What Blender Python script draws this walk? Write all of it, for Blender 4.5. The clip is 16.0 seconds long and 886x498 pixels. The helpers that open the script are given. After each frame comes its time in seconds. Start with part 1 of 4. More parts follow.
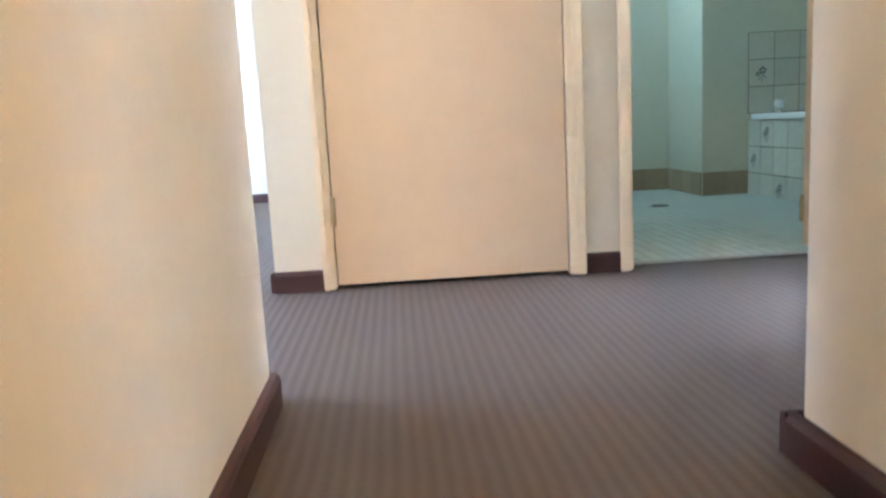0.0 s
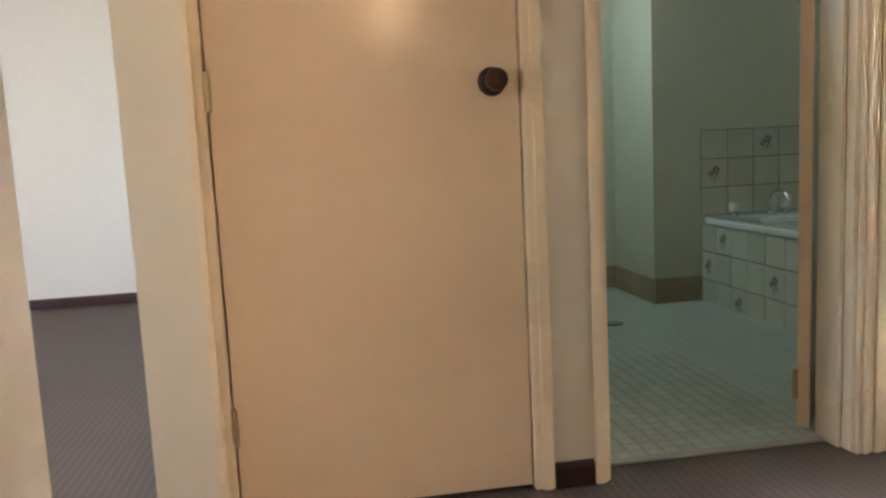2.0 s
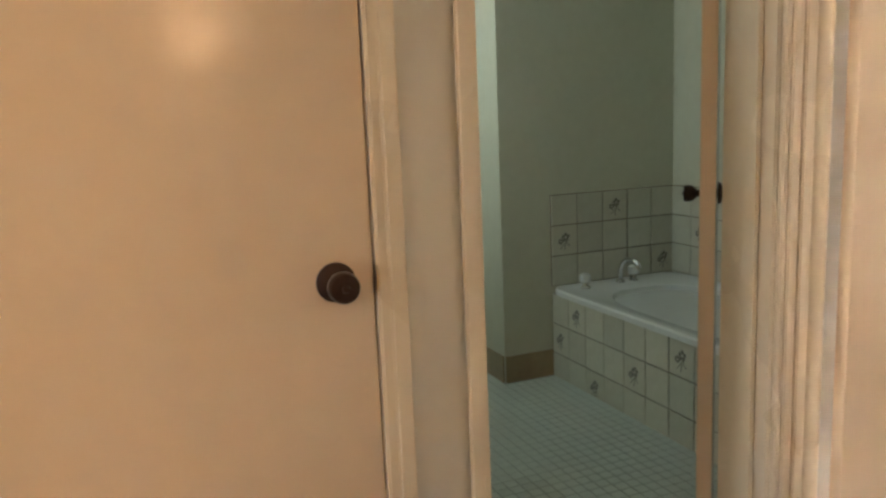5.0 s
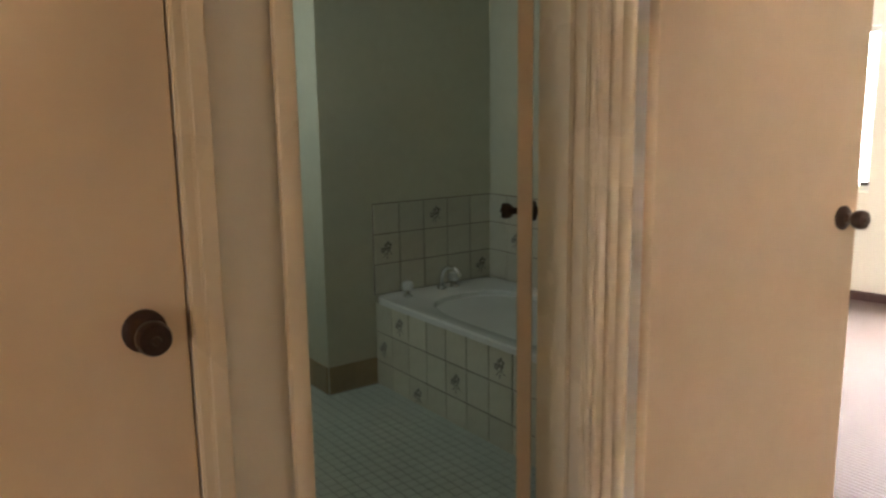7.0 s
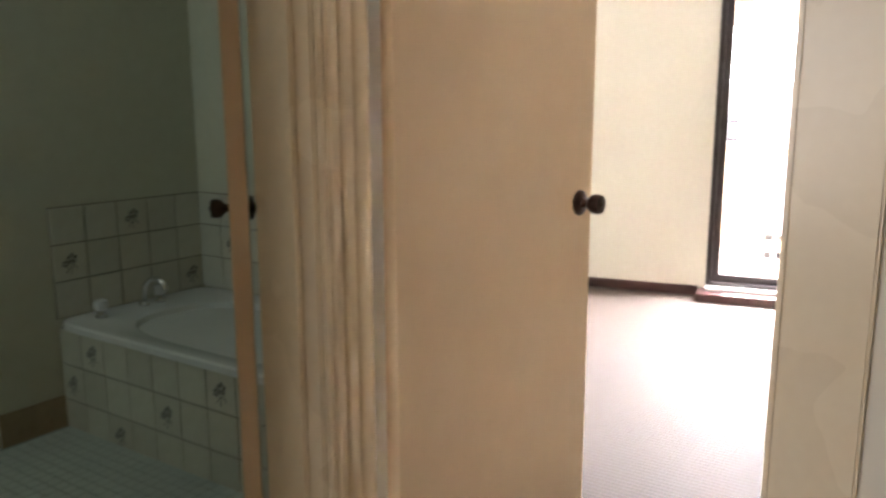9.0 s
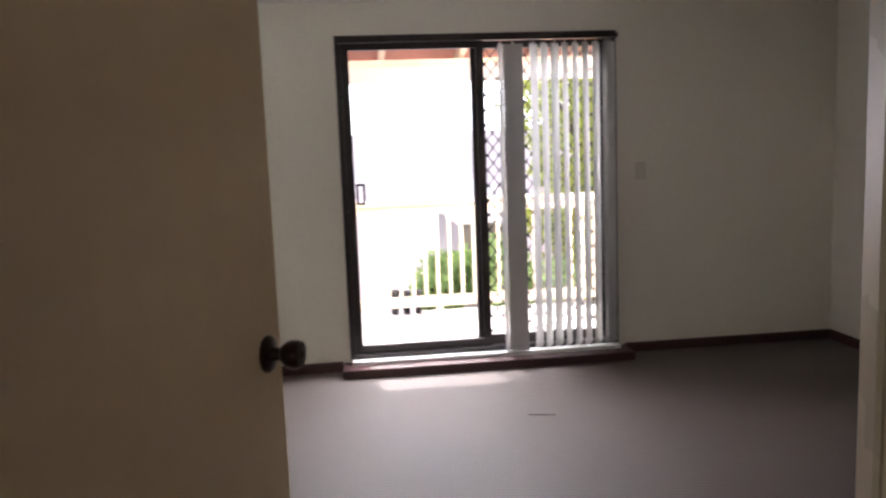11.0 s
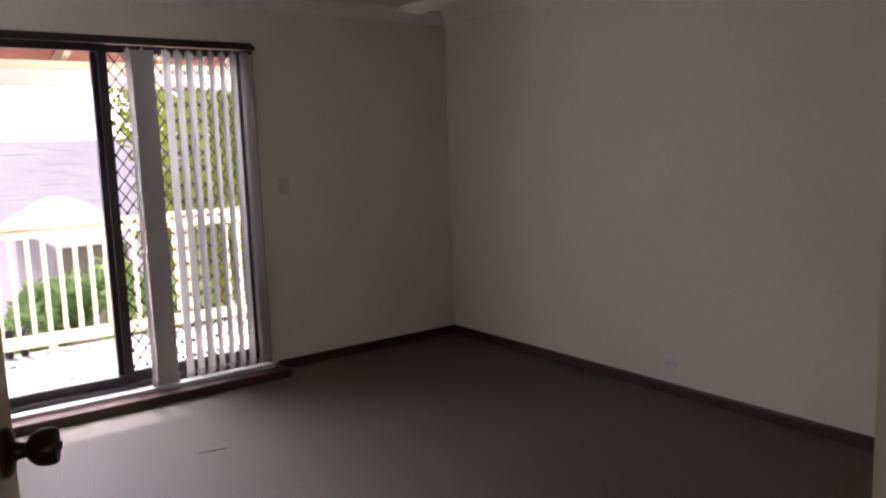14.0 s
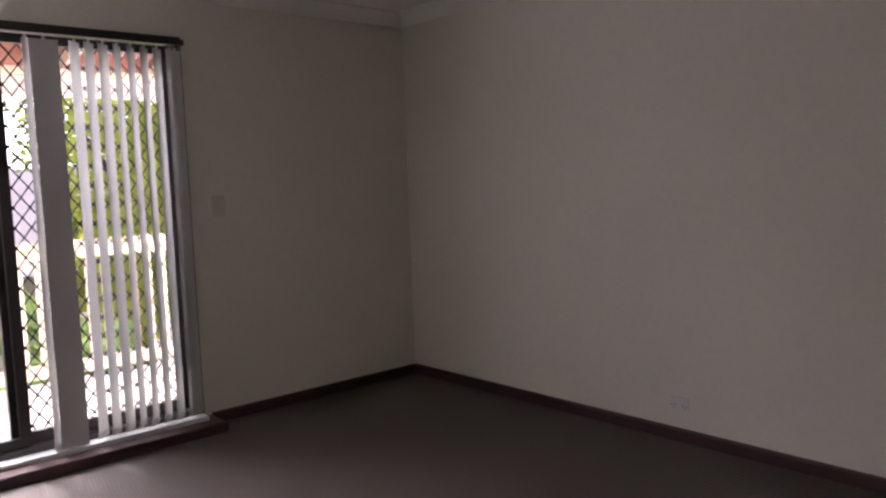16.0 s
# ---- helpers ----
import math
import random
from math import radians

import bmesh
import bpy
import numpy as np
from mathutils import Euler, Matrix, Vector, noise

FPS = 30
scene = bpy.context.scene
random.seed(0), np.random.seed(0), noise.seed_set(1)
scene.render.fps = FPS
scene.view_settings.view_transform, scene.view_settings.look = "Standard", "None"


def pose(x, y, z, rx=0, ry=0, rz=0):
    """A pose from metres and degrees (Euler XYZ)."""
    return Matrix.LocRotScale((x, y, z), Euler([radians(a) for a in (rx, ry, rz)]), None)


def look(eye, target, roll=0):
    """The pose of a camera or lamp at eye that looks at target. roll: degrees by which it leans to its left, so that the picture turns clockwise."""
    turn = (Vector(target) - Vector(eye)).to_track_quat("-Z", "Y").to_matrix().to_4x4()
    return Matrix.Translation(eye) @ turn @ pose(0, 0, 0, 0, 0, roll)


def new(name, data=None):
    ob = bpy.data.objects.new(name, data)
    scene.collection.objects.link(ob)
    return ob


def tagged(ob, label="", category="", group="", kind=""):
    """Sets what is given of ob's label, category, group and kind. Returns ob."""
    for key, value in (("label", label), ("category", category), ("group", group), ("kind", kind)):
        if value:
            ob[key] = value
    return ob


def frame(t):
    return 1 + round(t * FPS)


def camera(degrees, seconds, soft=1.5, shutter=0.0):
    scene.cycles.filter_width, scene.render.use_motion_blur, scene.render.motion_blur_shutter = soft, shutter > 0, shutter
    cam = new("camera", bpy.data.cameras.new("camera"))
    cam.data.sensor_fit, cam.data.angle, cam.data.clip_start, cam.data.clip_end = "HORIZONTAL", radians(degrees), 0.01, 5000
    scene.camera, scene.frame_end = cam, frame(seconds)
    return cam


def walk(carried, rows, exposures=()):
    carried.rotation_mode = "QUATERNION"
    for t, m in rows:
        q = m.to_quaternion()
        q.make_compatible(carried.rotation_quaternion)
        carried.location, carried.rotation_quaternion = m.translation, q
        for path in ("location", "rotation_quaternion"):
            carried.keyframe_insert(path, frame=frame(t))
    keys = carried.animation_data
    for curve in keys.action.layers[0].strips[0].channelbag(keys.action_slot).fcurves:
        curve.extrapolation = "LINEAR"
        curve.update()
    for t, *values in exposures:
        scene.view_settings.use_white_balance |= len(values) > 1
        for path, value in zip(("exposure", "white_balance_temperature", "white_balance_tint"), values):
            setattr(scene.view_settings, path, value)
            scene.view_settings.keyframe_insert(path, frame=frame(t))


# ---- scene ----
# ---- camera and walk ----
PATH = [
    (0, (0.198, -2.327, 0.48), (0.308, -0.355, 0.163), -3.1),
    (0.5, (0.179, -2.15, 0.624), (0.357, -0.188, 0.282), -1.2),
    (1, (0.221, -2.021, 0.68), (0.417, -0.05, 0.404), -2.0),
    (1.5, (0.236, -1.897, 0.799), (0.479, 0.068, 0.518), -2.9),
    (2, (0.238, -1.799, 0.862), (0.542, 0.162, 0.611), -2.8),
    (2.5, (0.219, -1.744, 0.97), (0.585, 0.204, 0.701), -2.4),
    (3, (0.233, -1.67, 1.003), (0.661, 0.268, 0.754), -2.7),
    (3.5, (0.254, -1.549, 1.049), (0.753, 0.366, 0.763), -3.0),
    (3.7, (0.268, -1.487, 1.084), (0.799, 0.415, 0.767), -2.6),
    (6, (0.378, -1.175, 1.346), (1.3, 0.57, 1.018), -2.0),
    (6.5, (0.379, -1.167, 1.35), (1.41, 0.512, 1.003), -0.9),
    (7, (0.367, -1.198, 1.35), (1.51, 0.405, 0.996), -0.8),
    (7.5, (0.367, -1.153, 1.338), (1.625, 0.357, 0.968), -0.3),
    (8, (0.365, -1.085, 1.318), (1.761, 0.297, 0.94), 0.4),
    (8.5, (0.452, -1.032, 1.287), (1.965, 0.221, 0.908), 0.1),
    (11, (1.162, -0.548, 1.396), (3.142, -0.416, 1.144), -2.2),
    (11.5, (1.244, -0.516, 1.435), (3.223, -0.598, 1.158), -3.0),
    (12, (1.287, -0.44, 1.44), (3.241, -0.748, 1.15), -2.6),
    (12.5, (1.282, -0.342, 1.474), (3.191, -0.856, 1.169), -2.4),
    (13, (1.27, -0.28, 1.478), (3.129, -0.953, 1.178), -2.0),
    (13.5, (1.286, -0.267, 1.465), (3.103, -1.052, 1.179), -1.9),
    (14, (1.328, -0.237, 1.434), (3.108, -1.111, 1.173), -2.0),
    (14.5, (1.403, -0.237, 1.409), (3.16, -1.162, 1.17), -2.2),
    (15, (1.509, -0.231, 1.399), (3.247, -1.198, 1.181), -2.1),
    (15.5, (1.743, -0.284, 1.362), (3.461, -1.289, 1.161), -2.2),
    (16, (2.001, -0.366, 1.324), (3.702, -1.403, 1.143), -2.1),
]
cam = camera(60.2, 16.0, soft=2.4, shutter=0.4)
walk(cam, [(t, look(eye, target, roll)) for t, eye, target, roll in PATH],
     exposures=[(0, 4.5, 4950, 15), (1, 3.95, 5500, 17), (2, 3.42, 6050, 20), (2.5, 3.52, 6300, 22), (3.5, 3.65, 6500, 23), (6, 3.12, 6600, 23), (7.5, 2.65, 6850, 26), (8.7, 2.65, 6700, 23),
                (10.8, 0.55, 6250, 21), (12.5, -0.05, 6150, 24), (16, -0.05, 6250, 28)])

# the bedroom wing stands ten degrees askew to the hall: its own axes, seen from the hall's
WING = Matrix.Translation((5.97, 0.404, 0)) @ Matrix.Rotation(radians(10.1), 4, "Z") @ Matrix.Translation((-6.2, -0.475, 0))
HOME = Matrix.Identity(4)

# ---- world, sun and large lights ----
world = bpy.data.worlds.new("world")
scene.world = world
world.use_nodes = True
wn, wl = world.node_tree.nodes, world.node_tree.links
sky = wn.new("ShaderNodeTexSky")
sky.sky_type, sky.sun_disc = "NISHITA", False
SUN_EL, SUN_AZ = radians(38.6), radians(22)
sky.sun_elevation, sky.sun_rotation = SUN_EL, radians(68)
wl.new(sky.outputs[0], wn["Background"].inputs[0])
wn["Background"].inputs[1].default_value = 0.15

sun = new("sun", bpy.data.lights.new("sun", "SUN"))
sun.data.energy, sun.data.angle, sun.data.color = 5.0, radians(0.6), (1.0, 0.95, 0.87)
sun.matrix_world = look((math.cos(SUN_AZ) * math.cos(SUN_EL), math.sin(SUN_AZ) * math.cos(SUN_EL), math.sin(SUN_EL)), (0, 0, 0))


def window_light(name, eye, target, wide, high, watts, colour, spread=180, wing=HOME):
    """An area lamp standing in for sky light, in a window's opening or outside it."""
    ob = new(name, bpy.data.lights.new(name, "AREA"))
    ob.data.shape, ob.data.size, ob.data.size_y = "RECTANGLE", wide, high
    ob.data.energy, ob.data.color = watts, colour
    ob.data.spread = radians(spread)
    ob.matrix_world = wing @ look(eye, target)
    return ob


# added fill lamps, out of view at both sides of the balcony
window_light("fill_balcony_north", (7.55, 1.95, 1.25), (5.2, -0.9, 0.9), 1.3, 1.9, 22, (0.95, 0.98, 1.0), wing=WING)
window_light("fill_balcony_south", (7.55, -2.85, 1.25), (5.2, 0.1, 0.9), 1.3, 1.9, 270, (0.95, 0.98, 1.0), wing=WING)
# added fill strip hidden under the patio roof, where no lamp hangs
window_light("fill_balcony_above", (6.84, -0.44, 2.36), (6.50, -0.44, 1.40), 1.7, 0.34, 150, (0.95, 0.98, 1.0), wing=WING)
window_light("sky_lounge", (-3.5, 0.2, 1.4), (0.0, 0.4, 0.6), 1.8, 1.6, 5.5, (1.0, 0.98, 0.95), 150)
window_light("sky_bathroom", (0.80, 1.75, 1.75), (3, 1.9, 1.0), 0.9, 0.8, 0.55, (0.76, 1.0, 0.95))
# added daylight fill for the passage, from an unseen room
window_light("fill_back_room", (2.35, -4.1, 1.5), (0, -3.6, 1.2), 1.3, 1.2, 1.1, (1.0, 0.93, 0.82))
bulb = new("bulb", bpy.data.lights.new("bulb", "POINT"))
bulb.data.energy, bulb.data.color, bulb.data.shadow_soft_size = 3.7, (1.0, 0.60, 0.24), 0.06
bulb.location = (0.79, -3.25, 1.80)

# ---- materials ----
def surface(name, c1, c2, rough=0.6, grain=40.0, stain=1.3, bump=0.1, bscale=120.0, metal=0.0, coat=0.0, vary=0.0):
    """A painted or natural surface: two colours mixed at two scales, uneven gloss and fine relief."""
    m = bpy.data.materials.new(name)
    m.use_nodes = True
    n, l = m.node_tree.nodes, m.node_tree.links
    b = n["Principled BSDF"]
    b.inputs["Metallic"].default_value, b.inputs["Coat Weight"].default_value = metal, coat
    b.inputs["Coat Roughness"].default_value = rough
    co = n.new("ShaderNodeTexCoord")
    fine, broad, relief = (n.new("ShaderNodeTexNoise") for _ in range(3))
    for node, scale, detail in ((fine, grain, 6), (broad, stain, 4), (relief, bscale, 3)):
        node.inputs["Scale"].default_value, node.inputs["Detail"].default_value = scale, detail
        l.new(co.outputs["Object"], node.inputs["Vector"])
    add = n.new("ShaderNodeMath")
    add.operation = "MULTIPLY_ADD"
    l.new(broad.outputs["Fac"], add.inputs[0])
    add.inputs[1].default_value = 0.6
    half = n.new("ShaderNodeMath")
    half.operation = "MULTIPLY"
    half.inputs[1].default_value = 0.4
    l.new(fine.outputs["Fac"], half.inputs[0])
    l.new(half.outputs[0], add.inputs[2])
    ramp = n.new("ShaderNodeMapRange")
    ramp.inputs["From Min"].default_value, ramp.inputs["From Max"].default_value = 0.32, 0.68
    l.new(add.outputs[0], ramp.inputs["Value"])
    mix = n.new("ShaderNodeMix")
    mix.data_type = "RGBA"
    mix.inputs[6].default_value, mix.inputs[7].default_value = (*c1, 1), (*c2, 1)
    l.new(ramp.outputs[0], mix.inputs[0])
    out = mix.outputs[2]
    if vary:
        info, hue = n.new("ShaderNodeObjectInfo"), n.new("ShaderNodeHueSaturation")
        rng = n.new("ShaderNodeMapRange")
        rng.inputs["To Min"].default_value, rng.inputs["To Max"].default_value = 1 - vary, 1 + vary
        l.new(info.outputs["Random"], rng.inputs["Value"])
        l.new(rng.outputs[0], hue.inputs["Value"])
        l.new(out, hue.inputs["Color"])
        out = hue.outputs[0]
    l.new(out, b.inputs["Base Color"])
    rr = n.new("ShaderNodeMapRange")
    rr.inputs["To Min"].default_value, rr.inputs["To Max"].default_value = max(0.02, rough - 0.08), min(1, rough + 0.08)
    l.new(broad.outputs["Fac"], rr.inputs["Value"])
    l.new(rr.outputs[0], b.inputs["Roughness"])
    bp = n.new("ShaderNodeBump")
    bp.inputs["Strength"].default_value, bp.inputs["Distance"].default_value = bump, 0.004
    l.new(relief.outputs["Fac"], bp.inputs["Height"])
    l.new(bp.outputs[0], b.inputs["Normal"])
    return m


def carpet_material():
    """Ribbed grey-brown cord carpet: rows of loops with darker furrows between."""
    m = bpy.data.materials.new("cord_carpet")
    m.use_nodes = True
    n, l = m.node_tree.nodes, m.node_tree.links
    b = n["Principled BSDF"]
    b.inputs["Roughness"].default_value = 0.66
    b.inputs["Specular IOR Level"].default_value = 0.5
    co = n.new("ShaderNodeTexCoord")
    rib, cross = n.new("ShaderNodeTexWave"), n.new("ShaderNodeTexWave")
    rib.bands_direction, cross.bands_direction = "X", "Y"
    rib.inputs["Scale"].default_value, cross.inputs["Scale"].default_value = 12.8, 18.0
    rib.inputs["Distortion"].default_value, cross.inputs["Distortion"].default_value = 0.5, 0.8
    fuzz, broad = n.new("ShaderNodeTexNoise"), n.new("ShaderNodeTexNoise")
    fuzz.inputs["Scale"].default_value, fuzz.inputs["Detail"].default_value = 260, 4
    broad.inputs["Scale"].default_value, broad.inputs["Detail"].default_value = 1.1, 5
    for node in (rib, cross, fuzz, broad):
        l.new(co.outputs["Object"], node.inputs["Vector"])
    loops = n.new("ShaderNodeMath")
    loops.operation = "MULTIPLY_ADD"
    l.new(cross.outputs["Fac"], loops.inputs[0])
    loops.inputs[1].default_value = 0.35
    l.new(rib.outputs["Fac"], loops.inputs[2])
    full = n.new("ShaderNodeMath")
    full.operation = "MULTIPLY_ADD"
    l.new(fuzz.outputs["Fac"], full.inputs[0])
    full.inputs[1].default_value = 0.5
    l.new(loops.outputs[0], full.inputs[2])
    rng = n.new("ShaderNodeMapRange")
    rng.inputs["From Max"].default_value = 1.75
    l.new(full.outputs[0], rng.inputs["Value"])
    a = n.new("ShaderNodeMix")
    a.data_type = "RGBA"
    a.inputs[6].default_value, a.inputs[7].default_value = (0.088, 0.067, 0.053, 1), (0.140, 0.110, 0.091, 1)
    l.new(rng.outputs[0], a.inputs[0])
    worn = n.new("ShaderNodeMix")
    worn.data_type, worn.blend_type = "RGBA", "MULTIPLY"
    worn.inputs[0].default_value = 0.35
    l.new(a.outputs[2], worn.inputs[6])
    l.new(broad.outputs["Fac"], worn.inputs[7])
    l.new(worn.outputs[2], b.inputs["Base Color"])
    bp = n.new("ShaderNodeBump")
    bp.inputs["Strength"].default_value, bp.inputs["Distance"].default_value = 0.2, 0.005
    l.new(full.outputs[0], bp.inputs["Height"])
    l.new(bp.outputs[0], b.inputs["Normal"])
    return m


def glass_material(name, rough=0.0, colour=(1, 1, 1)):
    m = bpy.data.materials.new(name)
    m.use_nodes = True
    n, l = m.node_tree.nodes, m.node_tree.links
    b = n["Principled BSDF"]
    b.inputs["Base Color"].default_value = (*colour, 1)
    b.inputs["Roughness"].default_value, b.inputs["Transmission Weight"].default_value, b.inputs["IOR"].default_value = rough, 1.0, 1.1
    return m


def lamp_material(name, colour, power):
    m = bpy.data.materials.new(name)
    m.use_nodes = True
    b = m.node_tree.nodes["Principled BSDF"]
    b.inputs["Base Color"].default_value = (0.8, 0.75, 0.65, 1)
    b.inputs["Emission Color"].default_value, b.inputs["Emission Strength"].default_value = (*colour, 1), power
    return m


CREAM = surface("cream_wall_paint", (0.73, 0.67, 0.54), (0.78, 0.72, 0.59), 0.65, 30, 0.9, 0.12, 90)
WHITE = surface("white_wall_paint", (0.735, 0.705, 0.615), (0.795, 0.765, 0.675), 0.65, 30, 0.9, 0.12, 90)
CEIL = surface("ceiling_paint", (0.78, 0.77, 0.74), (0.83, 0.82, 0.79), 0.8, 60, 1.0, 0.15, 150)
OLIVE = surface("bathroom_wall_paint", (0.58, 0.58, 0.45), (0.64, 0.64, 0.51), 0.5, 25, 1.0, 0.08, 70)
DOOR = surface("peach_door_gloss_paint", (0.72, 0.55, 0.36), (0.77, 0.60, 0.405), 0.14, 14, 0.8, 0.05, 45)
DOOR.node_tree.nodes["Principled BSDF"].inputs["Specular IOR Level"].default_value = 0.24
TRIM = surface("cream_trim_gloss_paint", (0.80, 0.66, 0.45), (0.84, 0.705, 0.495), 0.28, 70, 1.5, 0.01, 90, coat=0.15)
JARRAH = surface("dark_red_timber", (0.038, 0.013, 0.012), (0.062, 0.021, 0.018), 0.48, 22, 3.0, 0.15, 80)
CARPET = carpet_material()
KNOB = surface("aged_bronze", (0.045, 0.026, 0.020), (0.085, 0.052, 0.038), 0.32, 60, 8, 0.05, 200, metal=0.85)
HINGE = surface("brass_hinge", (0.45, 0.34, 0.18), (0.55, 0.42, 0.24), 0.4, 60, 8, 0.05, 200, metal=0.8)
CHROME = surface("chrome", (0.75, 0.76, 0.77), (0.82, 0.83, 0.84), 0.12, 60, 8, 0.02, 200, metal=1.0)
ENAMEL = surface("white_bath_enamel", (0.74, 0.76, 0.73), (0.80, 0.82, 0.79), 0.12, 10, 1.0, 0.01, 20, coat=0.3)
TILE = surface("cream_glazed_tile", (0.58, 0.57, 0.46), (0.66, 0.65, 0.54), 0.2, 30, 5, 0.03, 60, coat=0.2, vary=0.07)
MOTIF = surface("brown_tile_motif", (0.14, 0.13, 0.11), (0.22, 0.20, 0.16), 0.3, 60, 9, 0.03, 90)
GROUT = surface("brown_grout", (0.24, 0.21, 0.15), (0.31, 0.27, 0.20), 0.9, 80, 5, 0.2, 300)
SKTILE = surface("tan_skirting_tile", (0.34, 0.26, 0.15), (0.44, 0.34, 0.21), 0.3, 30, 5, 0.05, 60, vary=0.12)
MOSAIC = surface("pale_green_mosaic", (0.46, 0.52, 0.47), (0.56, 0.62, 0.56), 0.32, 40, 3, 0.04, 60, vary=0.08)
FGROUT = surface("grey_grout", (0.34, 0.385, 0.35), (0.41, 0.455, 0.41), 0.9, 80, 5, 0.2, 300)
BROWN_AL = surface("dark_bronze_aluminium", (0.030, 0.024, 0.024), (0.050, 0.040, 0.040), 0.35, 50, 3, 0.04, 200, metal=0.3)
STEEL = surface("grey_sill_aluminium", (0.42, 0.41, 0.40), (0.52, 0.51, 0.50), 0.4, 50, 3, 0.04, 200, metal=0.5)
GLASS = glass_material("clear_glass")
FROST = glass_material("frosted_glass", 0.35)
# same blind cloth, darkened by colour for the backlit shade of the stack
STACK_SHADED = surface("backlit_stacked_blind_fabric", (0.40, 0.39, 0.39), (0.47, 0.46, 0.45), 0.85, 200, 2, 0.25, 500)
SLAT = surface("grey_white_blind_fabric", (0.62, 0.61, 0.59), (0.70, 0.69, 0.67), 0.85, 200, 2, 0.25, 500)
PLASTIC = surface("ivory_plastic", (0.60, 0.57, 0.49), (0.66, 0.63, 0.55), 0.35, 20, 2, 0.02, 100)
OUTLET = surface("white_plastic", (0.70, 0.69, 0.66), (0.75, 0.74, 0.71), 0.4, 20, 2, 0.02, 100)
FANWHITE = surface("white_fan_enamel", (0.62, 0.60, 0.56), (0.70, 0.68, 0.63), 0.35, 20, 2, 0.02, 100)
CONCRETE = surface("pale_concrete", (0.52, 0.50, 0.47), (0.64, 0.61, 0.57), 0.85, 30, 1.2, 0.25, 90)
RAILPAINT = surface("cream_timber_paint", (0.66, 0.53, 0.37), (0.74, 0.62, 0.46), 0.5, 20, 2, 0.1, 70)
RAFTER = surface("pale_pine_rafter", (0.58, 0.45, 0.31), (0.68, 0.55, 0.40), 0.6, 14, 2, 0.15, 60)
REDROOF = surface("red_brown_roof_underside", (0.26, 0.09, 0.06), (0.36, 0.14, 0.09), 0.7, 20, 1, 0.15, 60)
BEAM = surface("beige_beam_paint", (0.52, 0.46, 0.41), (0.60, 0.53, 0.48), 0.6, 18, 1.2, 0.1, 50)
MAUVE = surface("mauve_grey_roof_tile", (0.78, 0.62, 0.60), (0.92, 0.79, 0.77), 0.8, 2.2, 0.5, 0.4, 14, vary=0.1)
BRICKFAR = surface("brown_house_wall", (0.24, 0.16, 0.13), (0.32, 0.22, 0.18), 0.85, 6, 0.6, 0.3, 20)
DARKBOX = surface("charcoal_metal", (0.03, 0.03, 0.035), (0.05, 0.05, 0.055), 0.5, 20, 2, 0.1, 60)
BARK = surface("grey_brown_bark", (0.12, 0.085, 0.06), (0.20, 0.15, 0.11), 0.9, 14, 3, 0.6, 30)
LEAF = surface("yellow_green_leaf", (0.38, 0.46, 0.07), (0.62, 0.67, 0.15), 0.55, 3, 0.8, 0.1, 30)
LEAFDARK = surface("dark_green_leaf", (0.24, 0.40, 0.14), (0.42, 0.56, 0.22), 0.55, 3, 0.8, 0.1, 30)
EARTH = surface("dry_grass_ground", (0.12, 0.12, 0.05), (0.22, 0.19, 0.10), 0.95, 4, 0.05, 0.4, 12)


def leafy(m, share):
    """Lets daylight glow through thin leaves and cloth."""
    n, l = m.node_tree.nodes, m.node_tree.links
    thin, both = n.new("ShaderNodeBsdfTranslucent"), n.new("ShaderNodeMixShader")
    src = n["Principled BSDF"].inputs["Base Color"].links[0].from_socket
    l.new(src, thin.inputs["Color"])
    both.inputs[0].default_value = share
    l.new(n["Principled BSDF"].outputs[0], both.inputs[1])
    l.new(thin.outputs[0], both.inputs[2])
    l.new(both.outputs[0], n["Material Output"].inputs["Surface"])


leafy(LEAF, 0.6)
leafy(LEAFDARK, 0.6)
leafy(SLAT, 0.4)
GLOBE = lamp_material("warm_glowing_glass", (1.0, 0.72, 0.42), 3)


# ---- mesh helpers ----
def box(bm, x0, x1, y0, y1, z0, z1, m=None):
    """Adds a box to bm; returns its vertices."""
    vs = [bm.verts.new((x, y, z)) for x in (x0, x1) for y in (y0, y1) for z in (z0, z1)]
    for f in ((0, 1, 3, 2), (4, 6, 7, 5), (0, 4, 5, 1), (2, 3, 7, 6), (0, 2, 6, 4), (1, 5, 7, 3)):
        bm.faces.new([vs[i] for i in f])
    if m is not None:
        bmesh.ops.transform(bm, matrix=m, verts=vs)
    return vs


def boxes(*rows):
    bm = bmesh.new()
    for r in rows:
        box(bm, *r)
    return bm


def soft_box(x0, x1, y0, y1, z0, z1, r=0.004, seg=2):
    bm = boxes((x0, x1, y0, y1, z0, z1))
    bmesh.ops.bevel(bm, geom=bm.edges[:], offset=r, segments=seg, affect="EDGES")
    return bm


def lathe(profile, turns=20, m=None):
    """Turns (radius, height) pairs round the z axis."""
    bm = bmesh.new()
    rings = [[bm.verts.new((r * math.cos(2 * math.pi * i / turns), r * math.sin(2 * math.pi * i / turns), h)) for i in range(turns)]
             for r, h in profile]
    for a, b in zip(rings, rings[1:]):
        for i in range(turns):
            j = (i + 1) % turns
            bm.faces.new((a[i], a[j], b[j], b[i]))
    bm.faces.new(rings[0][::-1])
    bm.faces.new(rings[-1])
    if m is not None:
        bmesh.ops.transform(bm, matrix=m, verts=bm.verts[:])
    return bm


